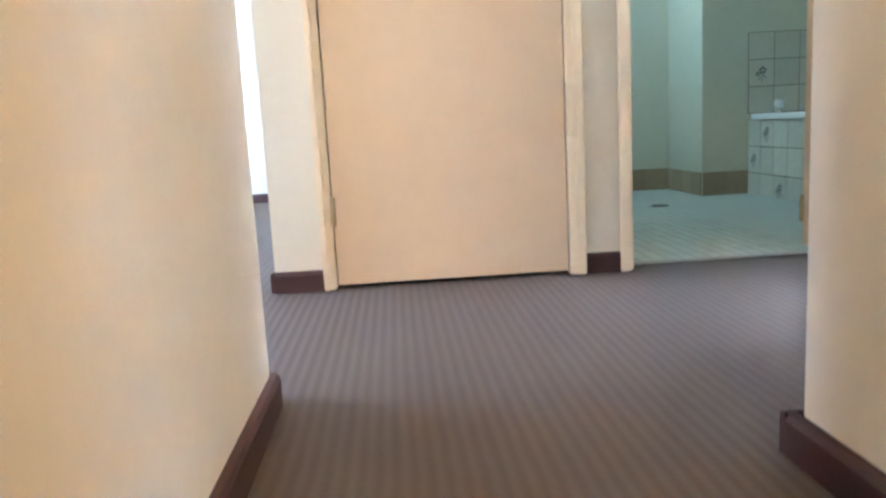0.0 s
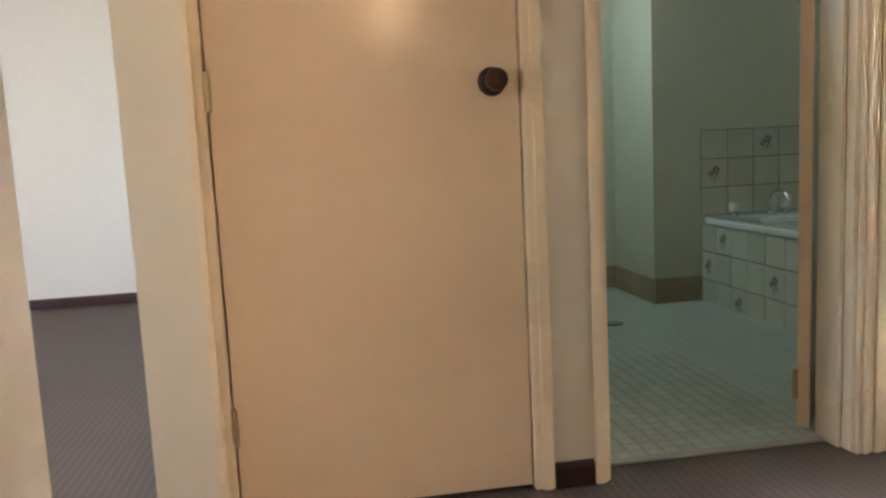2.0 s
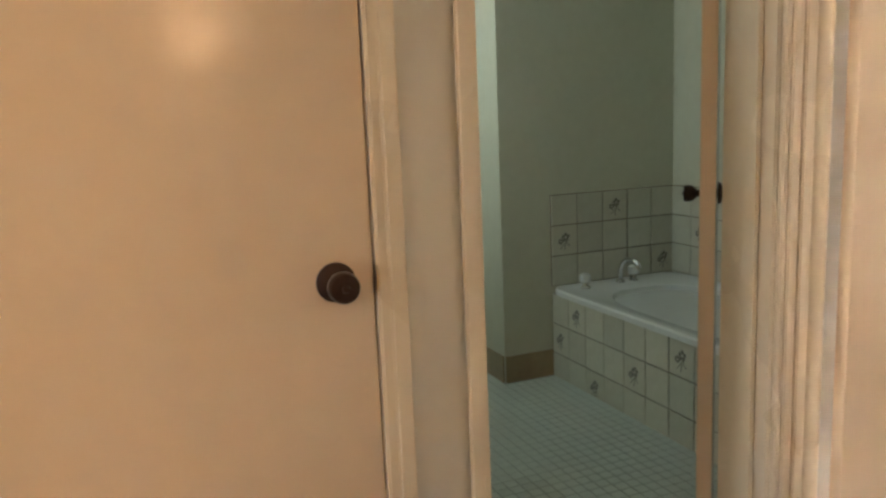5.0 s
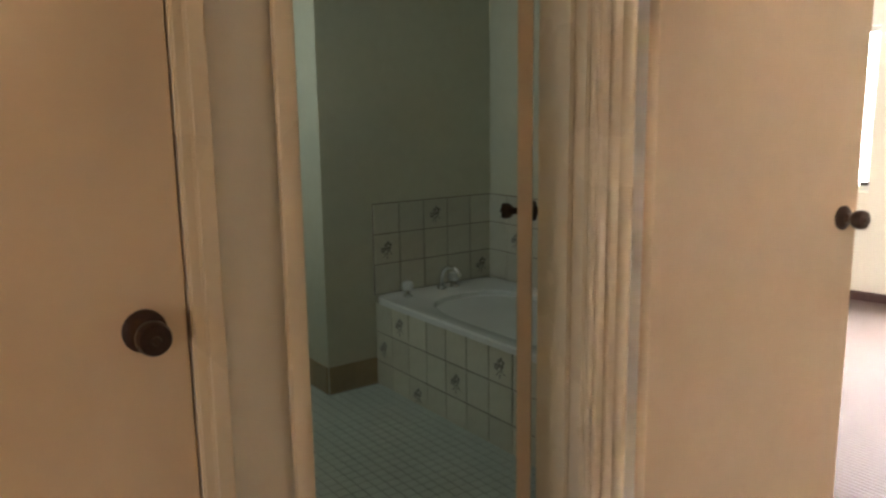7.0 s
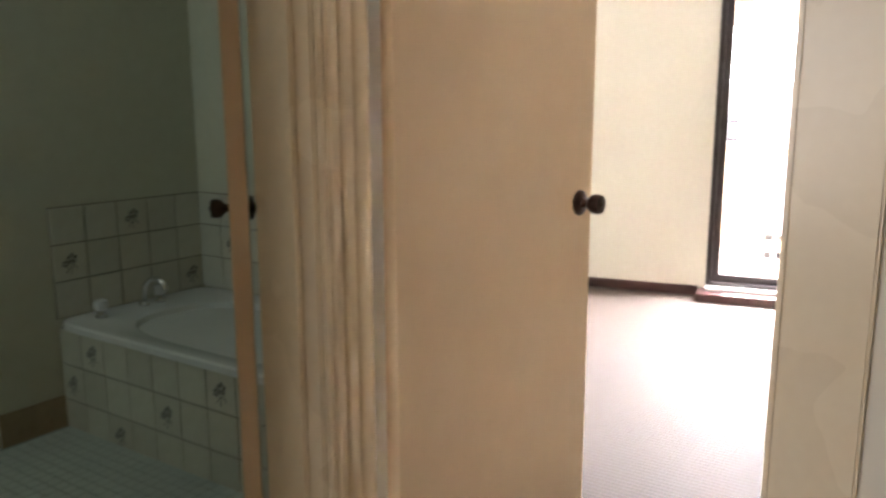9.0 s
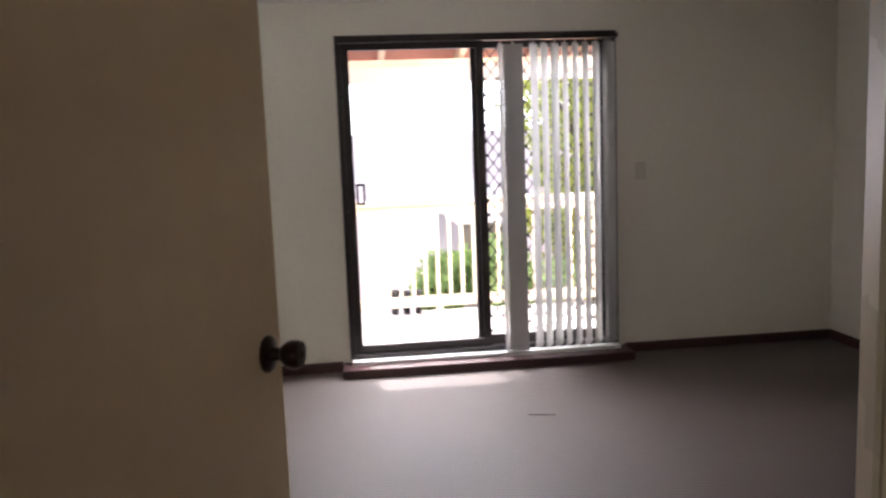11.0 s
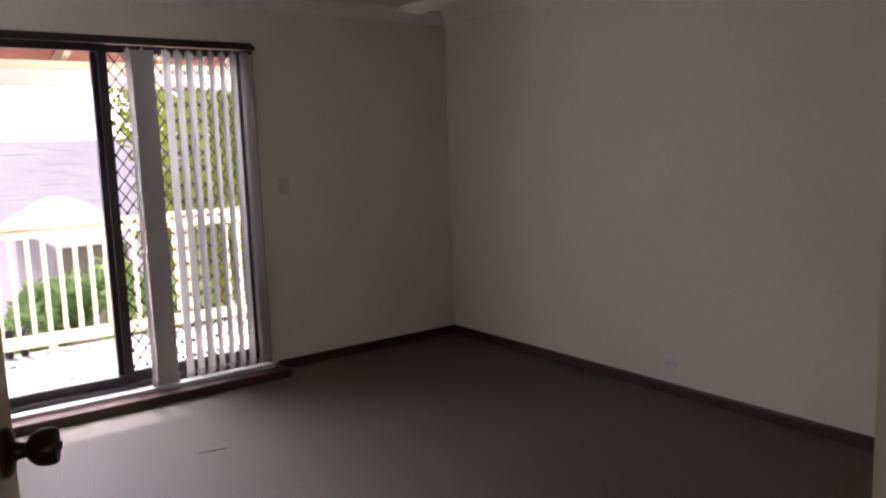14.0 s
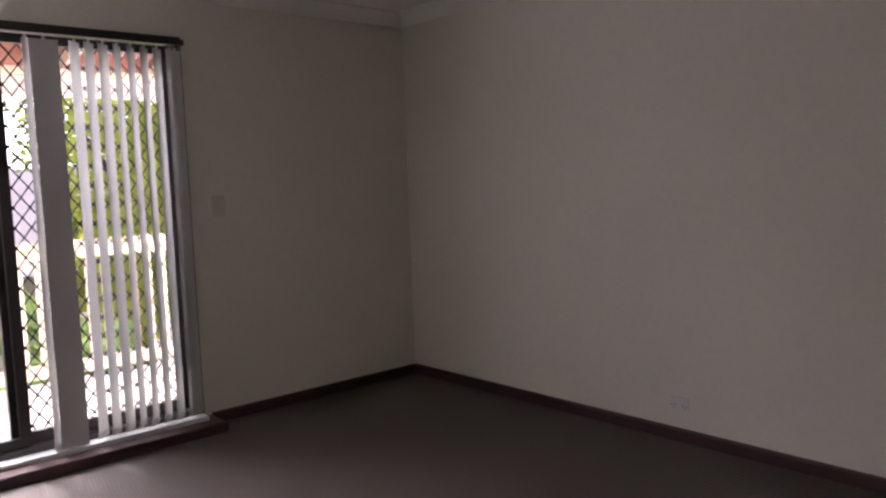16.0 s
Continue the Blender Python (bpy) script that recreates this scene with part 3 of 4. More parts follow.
def bathtub():
    """An enamel bath let into a tiled hob: broad rim and an oval basin."""
    x0, x1, y0, y1, z = 2.222, 2.976, 0.40, 2.016, 0.452
    t = thing("bathtub", pose(0, 0, 0), "white enamel bath set in a tiled surround", "bathtub")
    part("hob", boxes((2.246, 2.976, 0.42, 2.016, 0, z - 0.03)), GROUT, t, "tiled bath surround")
    bm = bmesh.new()
    cx, cy = (x0 + x1) / 2, (y0 + y1) / 2
    n = 56

    def ring(ax, ay, power, h, dx=0.0):
        out = []
        for i in range(n):
            a = 2 * math.pi * (i + 0.5) / n
            c, s = math.cos(a), math.sin(a)
            out.append(bm.verts.new((cx + dx + ax * math.copysign(abs(c) ** (2 / power), c), cy + ay * math.copysign(abs(s) ** (2 / power), s), h)))
        return out

    hx, hy = (x1 - x0) / 2, (y1 - y0) / 2
    rings = [ring(hx, hy, 16, z - 0.028), ring(hx, hy, 16, z - 0.004), ring(hx - 0.006, hy - 0.006, 16, z + 0.003), ring(hx - 0.075, hy - 0.20, 3.2, z + 0.001),
             ring(hx - 0.085, hy - 0.215, 3.0, z - 0.006), ring(hx - 0.10, hy - 0.25, 2.8, z - 0.10), ring(hx - 0.125, hy - 0.32, 2.8, z - 0.28),
             ring(hx - 0.17, hy - 0.42, 2.6, z - 0.345), ring(0.05, 0.05, 2, z - 0.355)]
    for a, b in zip(rings, rings[1:]):
        for i in range(n):
            bm.faces.new((a[i], a[(i + 1) % n], b[(i + 1) % n], b[i]))
    bm.faces.new(rings[-1])
    bm.faces.new(rings[0][::-1])
    part("tub", bm, ENAMEL, t, "glossy white enamel tub", True)
    return t


tub = bathtub()


def bath_taps():
    for x, y in ((2.36, 1.90), (2.665, 1.93)):
        tap = thing("bath_tap", pose(x, y, 0.452), "chrome bath tap with a white handle", "tap", "bath taps")
        part("tap_base", lathe([(0.026, 0), (0.026, 0.006), (0.015, 0.014), (0.013, 0.03)], 18), CHROME, tap, "", True)
        part("tap_handle", lathe([(0.016, 0.030), (0.026, 0.036), (0.029, 0.055), (0.025, 0.073), (0.012, 0.080)], 10), ENAMEL, tap, "white tap handle", True)
    s = thing("bath_spout", pose(2.585, 1.93, 0.452), "curved chrome bath spout", "tap")
    part("spout_base", lathe([(0.026, 0), (0.026, 0.006), (0.016, 0.02)], 18), CHROME, s, "", True)
    part("spout", tube([(0, 0, 0.01), (0, 0, 0.06), (0.004, -0.012, 0.098), (0.012, -0.04, 0.122), (0.02, -0.08, 0.122), (0.026, -0.108, 0.104), (0.028, -0.118, 0.08)], 0.012, 12), CHROME, s, "", True)


bath_taps()
drain = thing("floor_drain", pose(1.59, 1.65, -0.001), "dark metal floor drain in the mosaic", "drain")
part("grate", lathe([(0.045, 0), (0.045, 0.004), (0.038, 0.0055)], 20), DARKBOX, drain)
for i in range(5):
    part("slot_bar", boxes((-0.03, 0.03, -0.026 + i * 0.012, -0.021 + i * 0.012, 0.0055, 0.0075)), STEEL, drain)

# ---- bedroom: balcony door, blinds, fittings ----
def sliding_door():
    d = thing("door_4", WING, "sliding glass balcony door in a dark bronze aluminium frame", "sliding door")
    d["kind"] = "structure"
    part("door_frame", bar_frame(BX - 0.018, BX + 0.12, SY0, SY1, SZ0, SZ1, 0.035, 0.03, 0.03), BROWN_AL, d)
    slide = part("sliding_sash", bar_frame(BX + 0.012, BX + 0.047, -0.465, SY1 - 0.0355, SZ0 + 0.031, SZ1 - 0.041, 0.048, 0.05, 0.045), BROWN_AL, d)
    g = part("pane", boxes((BX + 0.027, BX + 0.032, -0.417, SY1 - 0.0835, SZ0 + 0.081, SZ1 - 0.086)), GLASS, slide)
    g.visible_shadow = False
    part("pull_handle", boxes((BX - 0.028, BX + 0.011, 0.368, 0.382, 1.08, 1.215), (BX - 0.028, BX + 0.011, 0.325, 0.3675, 1.08, 1.095), (BX - 0.028, BX + 0.011, 0.325, 0.3675, 1.20, 1.215),
                              (BX - 0.028, BX - 0.012, 0.325, 0.338, 1.0955, 1.1995)), BROWN_AL, d, "dark D-shaped pull handle")
    fixed = part("fixed_sash", bar_frame(BX + 0.052, BX + 0.088, SY0 + 0.036, -0.385, SZ0 + 0.031, SZ1 - 0.041, 0.052, 0.06, 0.045), BROWN_AL, d)
    g = part("pane", boxes((BX + 0.067, BX + 0.072, SY0 + 0.088, -0.437, SZ0 + 0.092, SZ1 - 0.087)), GLASS, fixed)
    g.visible_shadow = False
    # diamond security grille behind the fixed pane
    y0, y1, z0, z1 = SY0 + 0.06, -0.40, SZ0 + 0.06, SZ1 - 0.06
    bm = bmesh.new()
    dw, dh = 0.074, 0.098
    slope = dh / dw
    for sgn in (1, -1):
        k = -60
        while k < 90:
            c = z0 + k * dh
            pts = []
            for y in (y0, y1):
                z = c + sgn * slope * (y - y0)
                pts.append((y, z))
            (ya, za), (yb, zb) = pts
            # clip to the panel's height
            lo, hi = 0.0, 1.0
            for edge, sign in ((z0, 1), (z1, -1)):
                fa, fb = sign * (za - edge), sign * (zb - edge)
                if fa < 0 and fb < 0:
                    lo, hi = 1, 0
                    break
                if fa < 0:
                    lo = max(lo, fa / (fa - fb))
                elif fb < 0:
                    hi = min(hi, fa / (fa - fb))
            if hi - lo > 0.01:
                a = Vector((BX + 0.098, ya + (yb - ya) * lo, za + (zb - za) * lo))
                b = Vector((BX + 0.098, ya + (yb - ya) * hi, za + (zb - za) * hi))
                length = (b - a).length
                ang = math.atan2(b.z - a.z, b.y - a.y)
                off = 0.0 if sgn > 0 else 0.0042
                m = Matrix.Translation((a + b) / 2 + Vector((off, 0, 0))) @ Matrix.Rotation(ang, 4, "X")
                box(bm, -0.002, 0.002, -length / 2, length / 2, -0.0035, 0.0035, m)
            k += 1
    ny = int((y1 - y0) / (dw / 2))
    for i in range(1, ny):
        for j in range(1, int((z1 - z0) / (dh / 2))):
            if (i + j) % 2 == 0:
                y, z = y0 + i * dw / 2, z0 + j * dh / 2
                box(bm, BX + 0.092, BX + 0.106, y - 0.007, y + 0.007, z - 0.008, z + 0.008)
    tagged(part("diamond_grille", bm, BROWN_AL, d, "dark diamond security grille"), kind="stuff")
    # metal track in white enamel: the sunlit brightness is put into its colour
    part("sill_track", boxes((BX - 0.10, BX - 0.0185, SY0 + 0.01, SY1 - 0.01, SZ0 - 0.019, SZ0 + 0.003)), ENAMEL, d, "worn metal sill track, whitened as in sunlight")


sliding_door()
step = soft_box(BX - 0.21, BX - 0.001, SY0 - 0.05, SY1 + 0.05, 0.001, 0.056, 0.005)
structure("trim_sill_step", step, JARRAH, "dark red-brown timber step under the balcony door", "sill", base=WING)


def vertical_blind():
    b = thing("vertical_blind", WING, "grey-white vertical blind drawn half across the balcony door", "blind")
    part("head_rail", soft_box(BX - 0.078, BX - 0.052, SY0 + 0.005, SY1 - 0.02, SZ1 - 0.052, SZ1 - 0.022, 0.003), BROWN_AL, b, "dark slim head rail")
    rnd = random.Random(4)

    def slat(y, turn, wide, z0=0.10, cloth=SLAT):
        bm = bmesh.new()
        n = 6
        for side in (0, 1):
            for i in range(n + 1):
                u = (i / n - 0.5) * wide
                bow = 0.006 * (1 - (2 * i / n - 1) ** 2)
                for z in (z0, SZ1 - 0.078):
                    bm.verts.new((bow + side * 0.0012, u, z))
        bm.verts.ensure_lookup_table()
        v = lambda s, i, k: bm.verts[s * 2 * (n + 1) + i * 2 + k]
        for i in range(n):
            bm.faces.new((v(0, i, 0), v(0, i + 1, 0), v(0, i + 1, 1), v(0, i, 1)))
            bm.faces.new((v(1, i, 1), v(1, i + 1, 1), v(1, i + 1, 0), v(1, i, 0)))
            for k in (0, 1):
                bm.faces.new((v(0, i, k), v(1, i, k), v(1, i + 1, k), v(0, i + 1, k)))
        for i in (0, n):
            bm.faces.new((v(0, i, 0), v(0, i, 1), v(1, i, 1), v(1, i, 0)))
        bmesh.ops.transform(bm, matrix=pose(BX - 0.065, y, 0, 0, 0, turn), verts=bm.verts[:])
        s = part("slat", bm, cloth, b, "", True)
        part("hanger", boxes((BX - 0.068, BX - 0.062, y - 0.006, y + 0.006, SZ1 - 0.080, SZ1 - 0.0665)), PLASTIC, s)
        part("bottom_weight", boxes((-0.001, 0.0105, -wide * 0.42, wide * 0.42, z0 - 0.004, z0 + 0.028)), cloth, s).matrix_local = pose(BX - 0.065, y, 0, 0, 0, turn)

    # wide stacked slat: its backlit shade is in the cloth's colour
    slat(-0.640, -4, 0.125, 0.075, STACK_SHADED)
    slat(-0.560, 14, 0.032, 0.078)
    for i in range(8):
        slat(-0.775 - i * 0.067, 46 + rnd.uniform(-5, 5), 0.089, 0.10 + rnd.uniform(-0.004, 0.004))
    slat(-1.272, 12, 0.066)
    part("cord", tube([(BX - 0.05, SY0 + 0.022, SZ1 - 0.06), (BX - 0.052, SY0 + 0.02, 1.2), (BX - 0.05, SY0 + 0.022, 0.5)], 0.002, 6), PLASTIC, b, "thin white pull cord")


vertical_blind()


def switch_plate():
    s = thing("light_switch", WING @ pose(BX, -1.491, 1.223), "ivory double light switch plate on the wall", "light switch")
    part("plate", soft_box(-0.009, -0.0005, -0.037, 0.037, -0.058, 0.058, 0.003), PLASTIC, s)
    for z in (0.02, -0.022):
        part("rocker", soft_box(-0.014, -0.0092, -0.010, 0.010, z - 0.012, z + 0.012, 0.002), PLASTIC, s)


def power_outlet():
    s = thing("power_outlet", WING @ pose(4.151, SY, 0.187), "ivory double power outlet low on the wall", "power outlet")
    part("plate", soft_box(-0.052, 0.052, 0.0005, 0.010, -0.034, 0.034, 0.003), OUTLET, s)
    for x in (-0.03, 0.03):
        part("socket", boxes((x - 0.012, x - 0.009, 0.0102, 0.0108, -0.012, -0.002), (x + 0.009, x + 0.012, 0.0102, 0.0108, -0.012, -0.002), (x - 0.0015, x + 0.0015, 0.0102, 0.0108, -0.024, -0.015)), DARKBOX, s)
        part("rocker", soft_box(x - 0.007, x + 0.007, 0.0102, 0.014, 0.010, 0.024, 0.001), OUTLET, s)


switch_plate()
power_outlet()


def ceiling_fan():
    f = thing("ceiling_fan", WING @ pose(4.31, -1.64, H), "white ceiling fan with four blades at rest", "ceiling fan")
    part("canopy", lathe([(0.035, -0.06), (0.06, -0.03), (0.065, -0.001)], 24), FANWHITE, f, "", True)
    part("rod", tube([(0, 0, -0.05), (0, 0, -0.16)], 0.012, 12), FANWHITE, f, "", True)
    part("motor", lathe([(0.03, -0.285), (0.085, -0.275), (0.11, -0.245), (0.11, -0.20), (0.08, -0.165), (0.02, -0.155)], 28), FANWHITE, f, "", True)
    for k in range(4):
        a = -2 + 90 * k
        arm = part("blade_arm", boxes((0.09, 0.19, -0.014, 0.014, -0.266, -0.260)), STEEL, f)
        arm.matrix_local = pose(0, 0, 0, 0, 0, a)
        bm = soft_box(0.16, 0.60, -0.062, 0.062, -0.004, 0.004, 0.003, 1)
        bmesh.ops.transform(bm, matrix=pose(0, 0, -0.272, 11, 0, 0), verts=bm.verts[:])
        bl = part("blade", bm, FANWHITE, f)
        bl.matrix_local = pose(0, 0, 0, 0, 0, a)


ceiling_fan()
crease = soft_box(-0.006, 0.006, -0.07, 0.07, 0.0, 0.005, 0.002, 1)
structure("trim_carpet_seam", crease, CARPET, "raised seam in the bedroom carpet", "carpet seam").matrix_world = WING @ pose(5.11, -0.531, 0.001, 0, 0, -13)

# ---- balcony and beyond ----
structure("balcony_floor", boxes((BX + 0.22, 8.12, -6, 6, -0.25, -0.03)), CONCRETE, "sunlit pale concrete balcony floor", "balcony floor", base=WING)


def balustrade():
    b = thing("balustrade", WING @ pose(0, 0, -0.03), "cream painted timber balcony balustrade", "balustrade")
    part("top_rail", soft_box(7.86, 7.97, -5.5, 5.5, 0.975, 1.02, 0.008), RAILPAINT, b)
    part("upper_rail", soft_box(7.89, 7.94, -5.5, 5.5, 0.90, 0.9745, 0.005), RAILPAINT, b)
    part("bottom_rail", soft_box(7.885, 7.945, -5.5, 5.5, 0.08, 0.17, 0.005), RAILPAINT, b)
    me = mesh_of("baluster", soft_box(-0.016, 0.016, -0.016, 0.016, 0.171, 0.899, 0.003, 1), RAILPAINT)
    for i in range(96):
        piece("baluster", me, b, (7.915, -5.2 + i * 0.109, 0))
    for y in (-4.6, -2.3, 2.1, 4.4):
        part("post", soft_box(7.87, 7.96, y - 0.045, y + 0.045, 0.0, 2.02, 0.006), RAILPAINT, b)
    for y in (-3, -0.3, 2.2):
        part("foot_block", boxes((7.89, 7.94, y - 0.03, y + 0.03, 0.0, 0.0795)), RAILPAINT, b)


balustrade()


def patio_roof():
    p = thing("patio_roof", WING, "timber balcony roof with pale rafters and red-brown sheeting", "patio roof")
    part("beam", soft_box(7.88, 7.95, -5.8, 5.8, 1.99, 2.155, 0.005), BEAM, p, "beige painted timber beam")
    part("batten", soft_box(7.84, 7.8795, -5.8, 5.8, 2.115, 2.175, 0.004), RAFTER, p)
    for i in range(16):
        y = -5.33 + i * 0.68
        bm = soft_box(BX + 0.22, 8.35, y - 0.024, y + 0.024, 0.0, 0.10, 0.003, 1)
        bmesh.ops.transform(bm, matrix=Matrix.Translation((BX, 0, 2.52)) @ Matrix.Rotation(radians(10.5), 4, "Y") @ Matrix.Translation((-BX, 0, 0)), verts=bm.verts[:])
        part("rafter", bm, RAFTER, p)
    bm = boxes((BX + 0.05, 8.45, -5.8, 5.8, 0.102, 0.13))
    bmesh.ops.transform(bm, matrix=Matrix.Translation((BX, 0, 2.52)) @ Matrix.Rotation(radians(10.5), 4, "Y") @ Matrix.Translation((-BX, 0, 0)), verts=bm.verts[:])
    part("roof_sheet", bm, REDROOF, p)


patio_roof()
structure("wall_outer", boxes((BX + 0.001, BX + 0.219, -6, SY - 0.122, -3, 2.9), (BX + 0.001, BX + 0.219, NY + 0.102, 6, -3, 2.9)), BRICKFAR, "brown outer house wall along the balcony", "wall", base=WING)
structure("roof_house", boxes((-4.2, BX - 0.7, -6.0, 4.2, H + 0.3, H + 0.4)), REDROOF, "red-brown house roof", "roof")
haze = bpy.data.materials.new("white_hazy_sky")
haze.use_nodes = True
hb = haze.node_tree.nodes["Principled BSDF"]
hb.inputs["Base Color"].default_value = (0, 0, 0, 1)
hb.inputs["Emission Color"].default_value, hb.inputs["Emission Strength"].default_value = (0.95, 0.98, 1.0, 1), 3.5
structure("backdrop", boxes((420, 421, -700, 700, -10, 250)), haze, "bright white hazy sky in the distance", "sky", base=WING)
structure("ground", boxes((-400, 900, -600, 600, -4.2, -4.0)), EARTH, "dry grassy ground falling away below the balcony", "ground")


def neighbour_house():
    h = thing("house", WING @ pose(0, 0, -4.0), "neighbouring house with a mauve-grey tiled roof", "house")
    part("house_wall", boxes((11.4, 32, -14, 16, 0, 2.2)), BRICKFAR, h)
    rise = 0.285
    bm = bmesh.new()
    rnd = random.Random(17)
    tilt = math.degrees(math.atan(rise))
    for i in range(45):
        x0 = 10.2 + i * 0.30
        z0 = 2.1 + (x0 - 10.2) * rise
        for j in range(46):
            y0 = -14.8 + j * 0.70 + (i % 2) * 0.35
            box(bm, 0, 0.36, 0, 0.699, 0, 0.020, pose(x0, y0, z0 + rnd.uniform(0, 0.006), rnd.uniform(-0.2, 0.2), -tilt + rnd.uniform(-0.4, 0.4), 0))
    tagged(part("roof_tiles", bm, MAUVE, h, "weathered mauve-grey roof tiles"), kind="stuff")
    bm = bmesh.new()
    ridge = 2.06 + 13.5 * rise
    vs = [bm.verts.new(p) for p in ((10.2, -15, 2.06), (23.7, -15, ridge), (37, -15, 2.06), (10.2, 17.8, 2.06), (23.7, 17.8, ridge), (37, 17.8, 2.06))]
    for f in ((0, 1, 4, 3), (1, 2, 5, 4), (0, 2, 1), (3, 4, 5), (0, 3, 5, 2)):
        bm.faces.new([vs[i] for i in f])
    part("roof", bm, MAUVE, h)
    part("gutter", tube([(10.15, -15, 2.07), (10.15, 17.8, 2.07)], 0.07, 8), RAILPAINT, h)
    # a pale hipped dormer on the slope
    dx, dy = 12.6, -1.42
    part("dormer_wall", boxes((dx - 0.85, dx + 2.6, dy - 0.42, dy + 0.42, 2.3, 4.52)), CONCRETE, h)
    bm = bmesh.new()
    base = [bm.verts.new((dx + a, dy + b, 4.48)) for a, b in ((-1.9, -0.62), (2.8, -0.62), (2.8, 0.62), (-1.9, 0.62))]
    top = [bm.verts.new((dx + a, dy + b, 4.92)) for a, b in ((0.2, -0.15), (1.6, -0.15), (1.6, 0.15), (0.2, 0.15))]
    for i in range(4):
        bm.faces.new((base[i], base[(i + 1) % 4], top[(i + 1) % 4], top[i]))
    bm.faces.new(base)
    bm.faces.new(top)
    bmesh.ops.bevel(bm, geom=bm.edges[:], offset=0.06, segments=2, affect="EDGES")
    part("dormer_roof", bm, CEIL, h, "pale hipped sheet roof", True)


neighbour_house()


def pots():
    """Small dark pots in a row behind the balusters."""
    for y, h, r in ((0.09, 0.215, 0.043), (-0.012, 0.205, 0.040), (-0.118, 0.21, 0.036)):
        p = thing("plant_pot", WING @ pose(8.03, y, -0.03), "small dark plant pot behind the balcony balusters", "plant pot", "pots on the balcony edge")
        part("pot", lathe([(r * 0.72, 0), (r * 0.98, h - 0.03), (r * 1.08, h - 0.028), (r * 1.08, h), (r * 0.95, h), (r * 0.9, h - 0.02)], 18), DARKBOX, p, "", True)
        part("soil", lathe([(r * 0.88, h - 0.03), (r * 0.5, h - 0.022)], 12), EARTH, p)


pots()


def fallen_leaves():
    """Dry leaves blown over the balcony floor."""
    rnd = random.Random(31)
    verts, faces = [], []
    for i in range(170):
        x, y = rnd.uniform(6.6, 8.0), rnd.uniform(-1.9, 1.3)
        if rnd.random() > (x - 6.3) / 1.7:
            continue
        a, ln, w = rnd.uniform(0, 6.28), rnd.uniform(0.02, 0.055), rnd.uniform(0.008, 0.018)
        c, q = Vector((math.cos(a), math.sin(a), 0)), Vector((-math.sin(a), math.cos(a), 0))
        p = Vector((x, y, -0.027))
        k = len(verts)
        verts += [p - c * ln, p + q * w + Vector((0, 0, 0.006)), p + c * ln, p - q * w + Vector((0, 0, 0.004))]
        faces.append((k, k + 1, k + 2, k + 3))
    me = bpy.data.meshes.new("dry_leaves")
    me.from_pydata(verts, [], faces)
    me.materials.append(BARK)
    ob = new("dry_leaves", me)
    ob.matrix_world = WING
    tagged(ob, "dry brown leaves scattered on the balcony floor", "leaves", kind="stuff")


fallen_leaves()


def tree(name, x, y, base, height, spread, leaf, label, seed, count=5200):
    """A tapered trunk that forks into limbs, and a crown of many small leaf blades in clumps."""
    rnd = random.Random(seed)
    t = thing(name, WING @ pose(x, y, base), label, "tree")
    bm = bmesh.new()
    tips = []

    def limb(a, way, length, r, depth):
        pts = [a]
        for i in range(4):
            way = (way + Vector((rnd.uniform(-.18, .18), rnd.uniform(-.18, .18), rnd.uniform(-.03, .14)))).normalized()
            pts.append(pts[-1] + way * length / 4)
        ring0 = None
        for i, p in enumerate(pts):
            rr = r * (1 - 0.14 * i)
            s = way.orthogonal().normalized()
            u = way.cross(s)
            ring = [bm.verts.new(p + rr * (math.cos(k * math.pi / 3.5) * s + math.sin(k * math.pi / 3.5) * u)) for k in range(7)]
            if ring0:
                for k in range(7):
                    bm.faces.new((ring0[k], ring0[(k + 1) % 7], ring[(k + 1) % 7], ring[k]))
            ring0 = ring
        if depth == 0:
            tips.extend(pts[2:])
            return
        for k in range(3 + (depth > 1)):
            a2 = 2 * math.pi * (k + rnd.random() * 0.6) / 3.5
            w2 = (way * 0.75 + Vector((math.cos(a2), math.sin(a2), 0.15)) * 0.8).normalized()
            limb(pts[-1 - (k % 2)], w2, length * rnd.uniform(0.55, 0.8) * (spread / height + 0.45), r * 0.5, depth - 1)

    limb(Vector((0, 0, 0)), Vector((0, 0, 1)), height * 0.42, height * 0.028, 2)
    part("trunk", bm, BARK, t, "", True)
    verts, faces = [], []
    for i in range(count):
        c = rnd.choice(tips)
        g = Vector((rnd.gauss(0, 1), rnd.gauss(0, 1), rnd.gauss(0, 0.8)))
        if g.length > 1.7:
            g *= 1.2 / g.length
        p = c + g * spread * 0.13
        d = Vector((rnd.gauss(0, 1), rnd.gauss(0, 1), rnd.gauss(-0.3, 0.8))).normalized()
        s = d.orthogonal().normalized()
        ln, w = rnd.uniform(0.06, 0.14), rnd.uniform(0.02, 0.042)
        k = len(verts)
        verts += [p, p + d * ln * 0.5 + s * w, p + d * ln, p + d * ln * 0.5 - s * w]
        faces.append((k, k + 1, k + 2, k + 3))
    me = bpy.data.meshes.new("crown")
    me.from_pydata(verts, [], faces)
    me.materials.append(leaf)
    c = new("crown", me)
    c.parent = t
    tagged(c, "uneven crown of small leaves", kind="stuff")
    return t


tree("tree", 11.6, -5.0, -4.0, 9.6, 3.6, LEAF, "yellow-green leafy tree beyond the balcony", 3, 17000)
tree("tree", 13.2, -7.2, -4.0, 8.2, 4.0, LEAF, "tall yellow-green leafy tree beyond the balcony", 8, 22000)
tree("tree", 10.9, -2.95, -4.0, 9.1, 1.5, LEAF, "slender yellow-green leafy tree close to the balcony", 21, 16000)
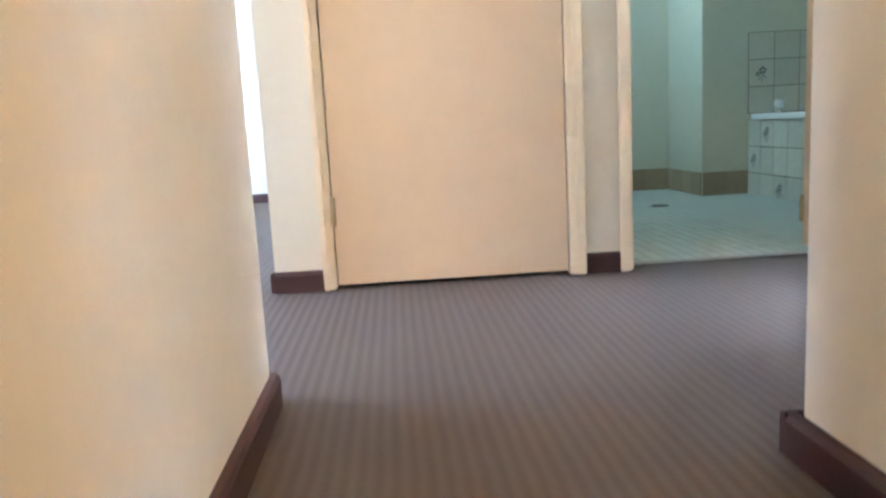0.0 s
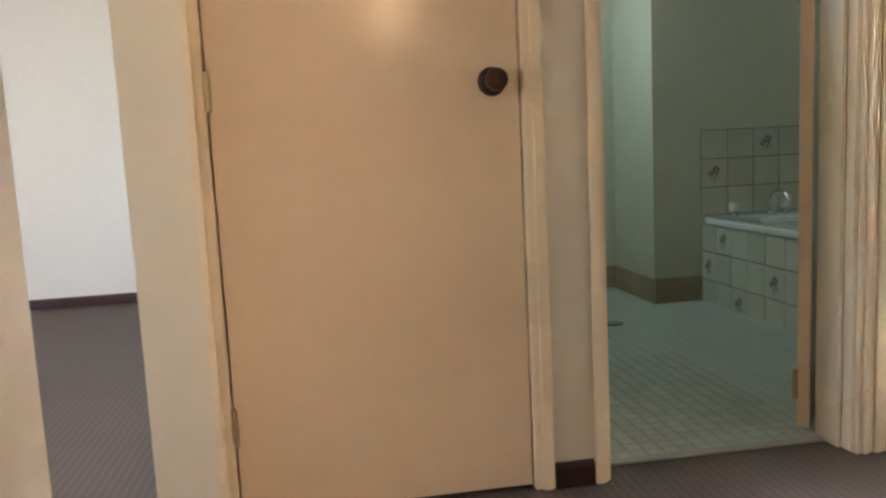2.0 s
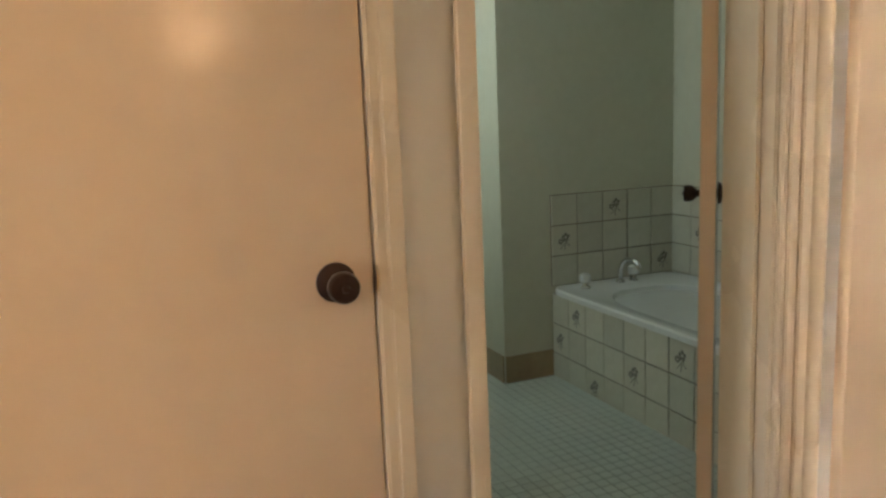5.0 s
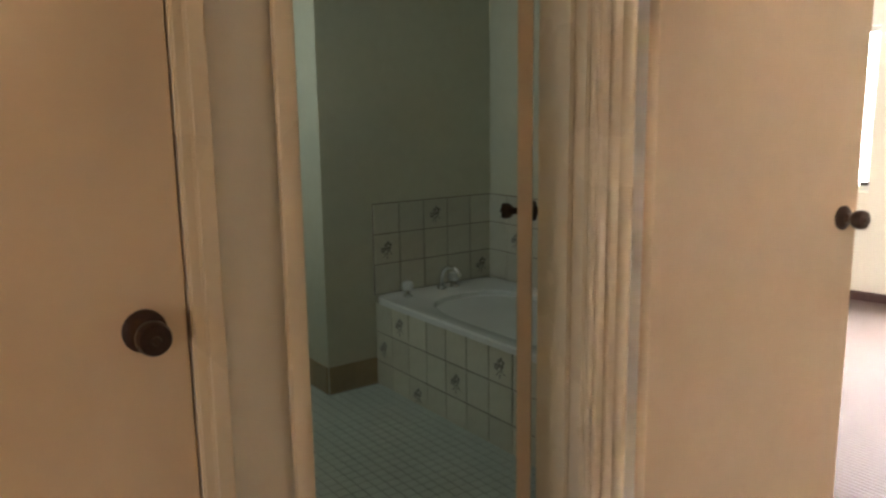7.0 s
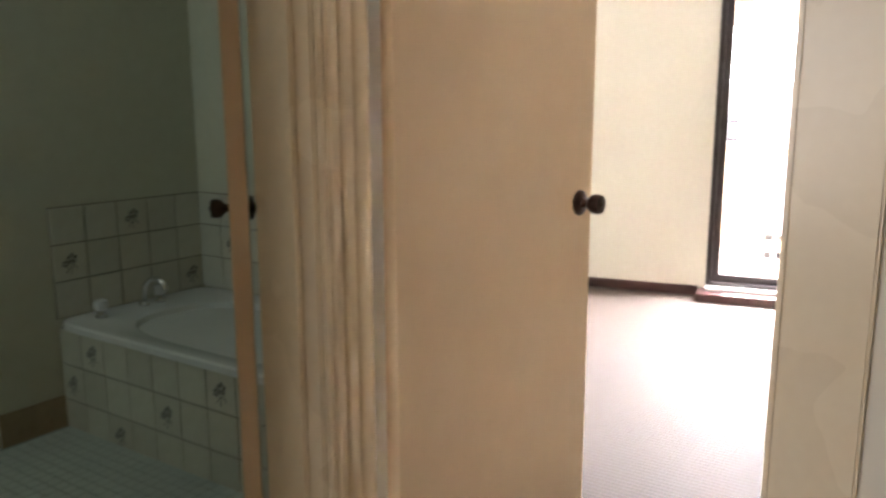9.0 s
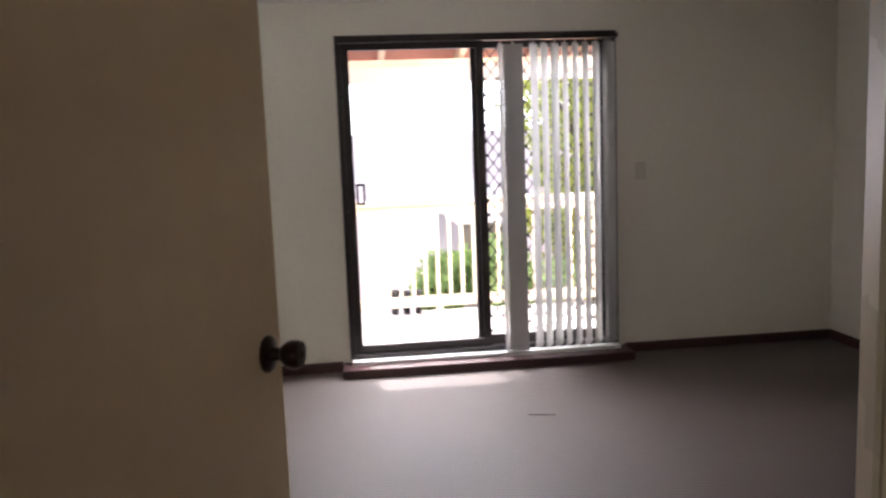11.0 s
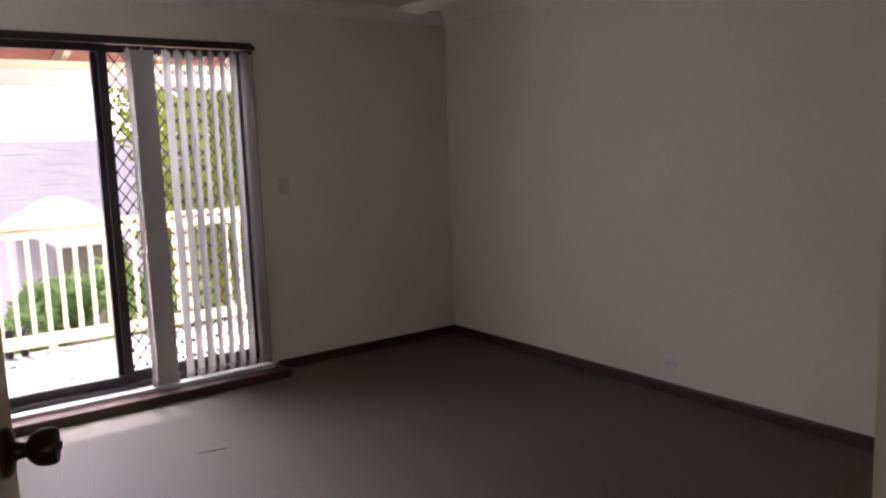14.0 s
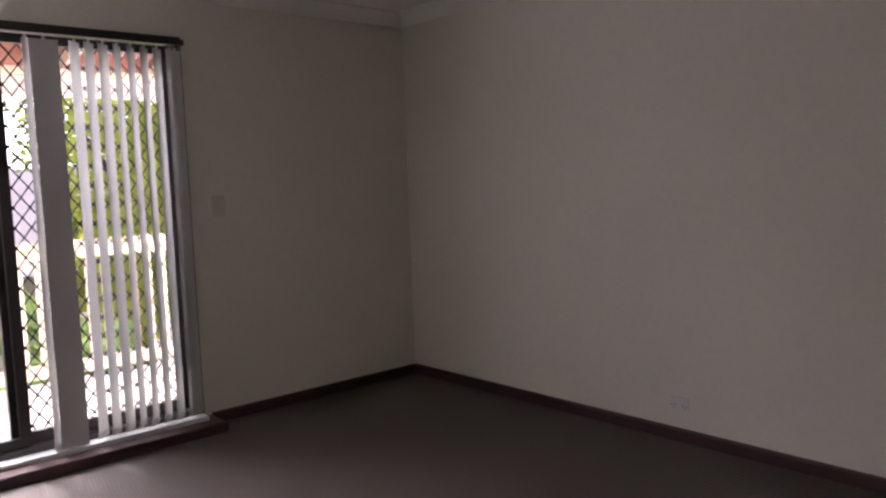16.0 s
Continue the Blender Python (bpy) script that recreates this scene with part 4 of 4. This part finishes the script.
tree("shrub", 9.7, -0.75, -4.0, 6.7, 1.15, LEAFDARK, "green bushy shrub below the balcony rail", 12, 11000)
tree("tree", 17.5, -11.0, -4.0, 8.5, 4.5, LEAFDARK, "dark green leafy tree beside the neighbouring house", 5, 14000)

# ---- tiles, last ----
TW = 0.149


def tile_mesh(name, material, wide=0.1435, high=0.1455, thick=0.007):
    return mesh_of(name, soft_box(-wide / 2, wide / 2, -thick, 0, -high / 2, high / 2, 0.0015, 1), material)


def motif_mesh():
    """A small brown posy: petals, stem and two leaves, standing a hair above the glaze."""
    bm = bmesh.new()
    for k in range(5):
        a = 2 * math.pi * k / 5
        box(bm, -0.007, 0.007, -0.0005, 0.0005, 0.006, 0.022, Matrix.Translation((0.006, 0, 0.014)) @ Matrix.Rotation(a, 4, "Y"))
    for k in range(5):
        a = 2 * math.pi * k / 5 + 0.4
        box(bm, -0.005, 0.005, -0.0005, 0.0005, 0.004, 0.016, Matrix.Translation((-0.022, 0, -0.006)) @ Matrix.Rotation(a, 4, "Y"))
    for x, z, a, w in ((0.004, -0.022, 12, 0.03), (0.018, -0.02, -38, 0.017), (-0.012, -0.03, 40, 0.017)):
        box(bm, -0.002, 0.002, -0.0005, 0.0005, -w, w, Matrix.Translation((x, 0, z)) @ Matrix.Rotation(radians(a), 4, "Y"))
    return mesh_of("motif", bm, MOTIF)


tile_me, motif_me = tile_mesh("tile", TILE), motif_mesh()


def tile_field(parent, origin, along, turn, columns, rows, picks, z0):
    """Rows of glazed tiles on an upright face; picks are the (column, row) with a posy."""
    for c in range(columns):
        for r in range(rows):
            p = Vector(origin) + Vector(along) * (c + 0.5) * TW + Vector((0, 0, z0 + (r + 0.5) * 0.151))
            t = piece("tile", tile_me, parent, p, (0, 0, radians(turn)))
            if (c, r) in picks:
                m = piece("motif", motif_me, t, (0, -0.0078, 0))


wall_back = bpy.data.objects["wall_bathroom_back"]
wall_east = bpy.data.objects["wall_bathroom_east"]
part("grout_bed", boxes((2.236, 2.979, 2.0145, 2.0195, 0.456, 0.912)), GROUT, wall_back)
part("grout_bed", boxes((2.9735, 2.9795, 0.42, 2.014, 0.456, 0.912)), GROUT, wall_east)
tile_field(wall_back, (2.237, 2.0142, 0), (1, 0, 0), 0, 5, 3, {(0, 1), (2, 2), (4, 0)}, 0.457)
tile_field(wall_east, (2.9732, 2.013, 0), (0, -1, 0), -90, 10, 3, {(1, 1), (3, 2), (5, 0), (7, 1), (8, 2)}, 0.457)
hob = [o for o in tub.children if o.name.startswith("hob")][0]
tile_field(hob, (2.2455, 2.015, 0), (0, -1, 0), -90, 10, 3, {(0, 1), (1, 2), (2, 0), (4, 1), (6, 2), (7, 0), (8, 1)}, -0.03)

sk_me = mesh_of("skirting_tile", soft_box(-0.0735, 0.0735, -0.008, 0, 0, 0.138, 0.0015, 1), SKTILE)
for i, x in enumerate((2.045, 2.175)):
    piece("skirting_tile", sk_me, wall_back, (x, 2.0195, -0.004))
for i in range(4):
    piece("skirting_tile", sk_me, wall_back, (1.9695, 2.10 + i * 0.149, -0.004), (0, 0, radians(-90)))
alcove = bpy.data.objects["wall_bathroom_alcove"]
for i in range(7):
    piece("skirting_tile", sk_me, alcove, (1.885 - i * 0.149, 2.5595, -0.004))

# floor mosaic: small square tiles, the nearest ones singly
P = 0.048
mos_me = mesh_of("mosaic_tile", soft_box(-0.0215, 0.0215, -0.0215, 0.0215, -0.006, 0.0, 0.002, 1), MOSAIC)
rest = bmesh.new()
count = 0
for j in range(51):
    for i in range(43):
        x, y = 0.90 + (i + 0.5) * P, 0.122 + (j + 0.5) * P
        if x > 2.235 and y > 0.40:
            continue
        if x > 2.96 or y > 2.55 or (x > 1.96 and y > 2.0) or (x - 1.59) ** 2 + (y - 1.65) ** 2 < 0.0022:
            continue
        if y < 1.25 and x < 1.62 and count < 300:
            piece("mosaic_tile", mos_me, bathroom_floor, (x, y, 0.0))
            count += 1
        else:
            box(rest, x - 0.0215, x + 0.0215, y - 0.0215, y + 0.0215, -0.006, 0.0)
tagged(part("mosaic", rest, MOSAIC, bathroom_floor, "pale green mosaic tiles"), kind="stuff")
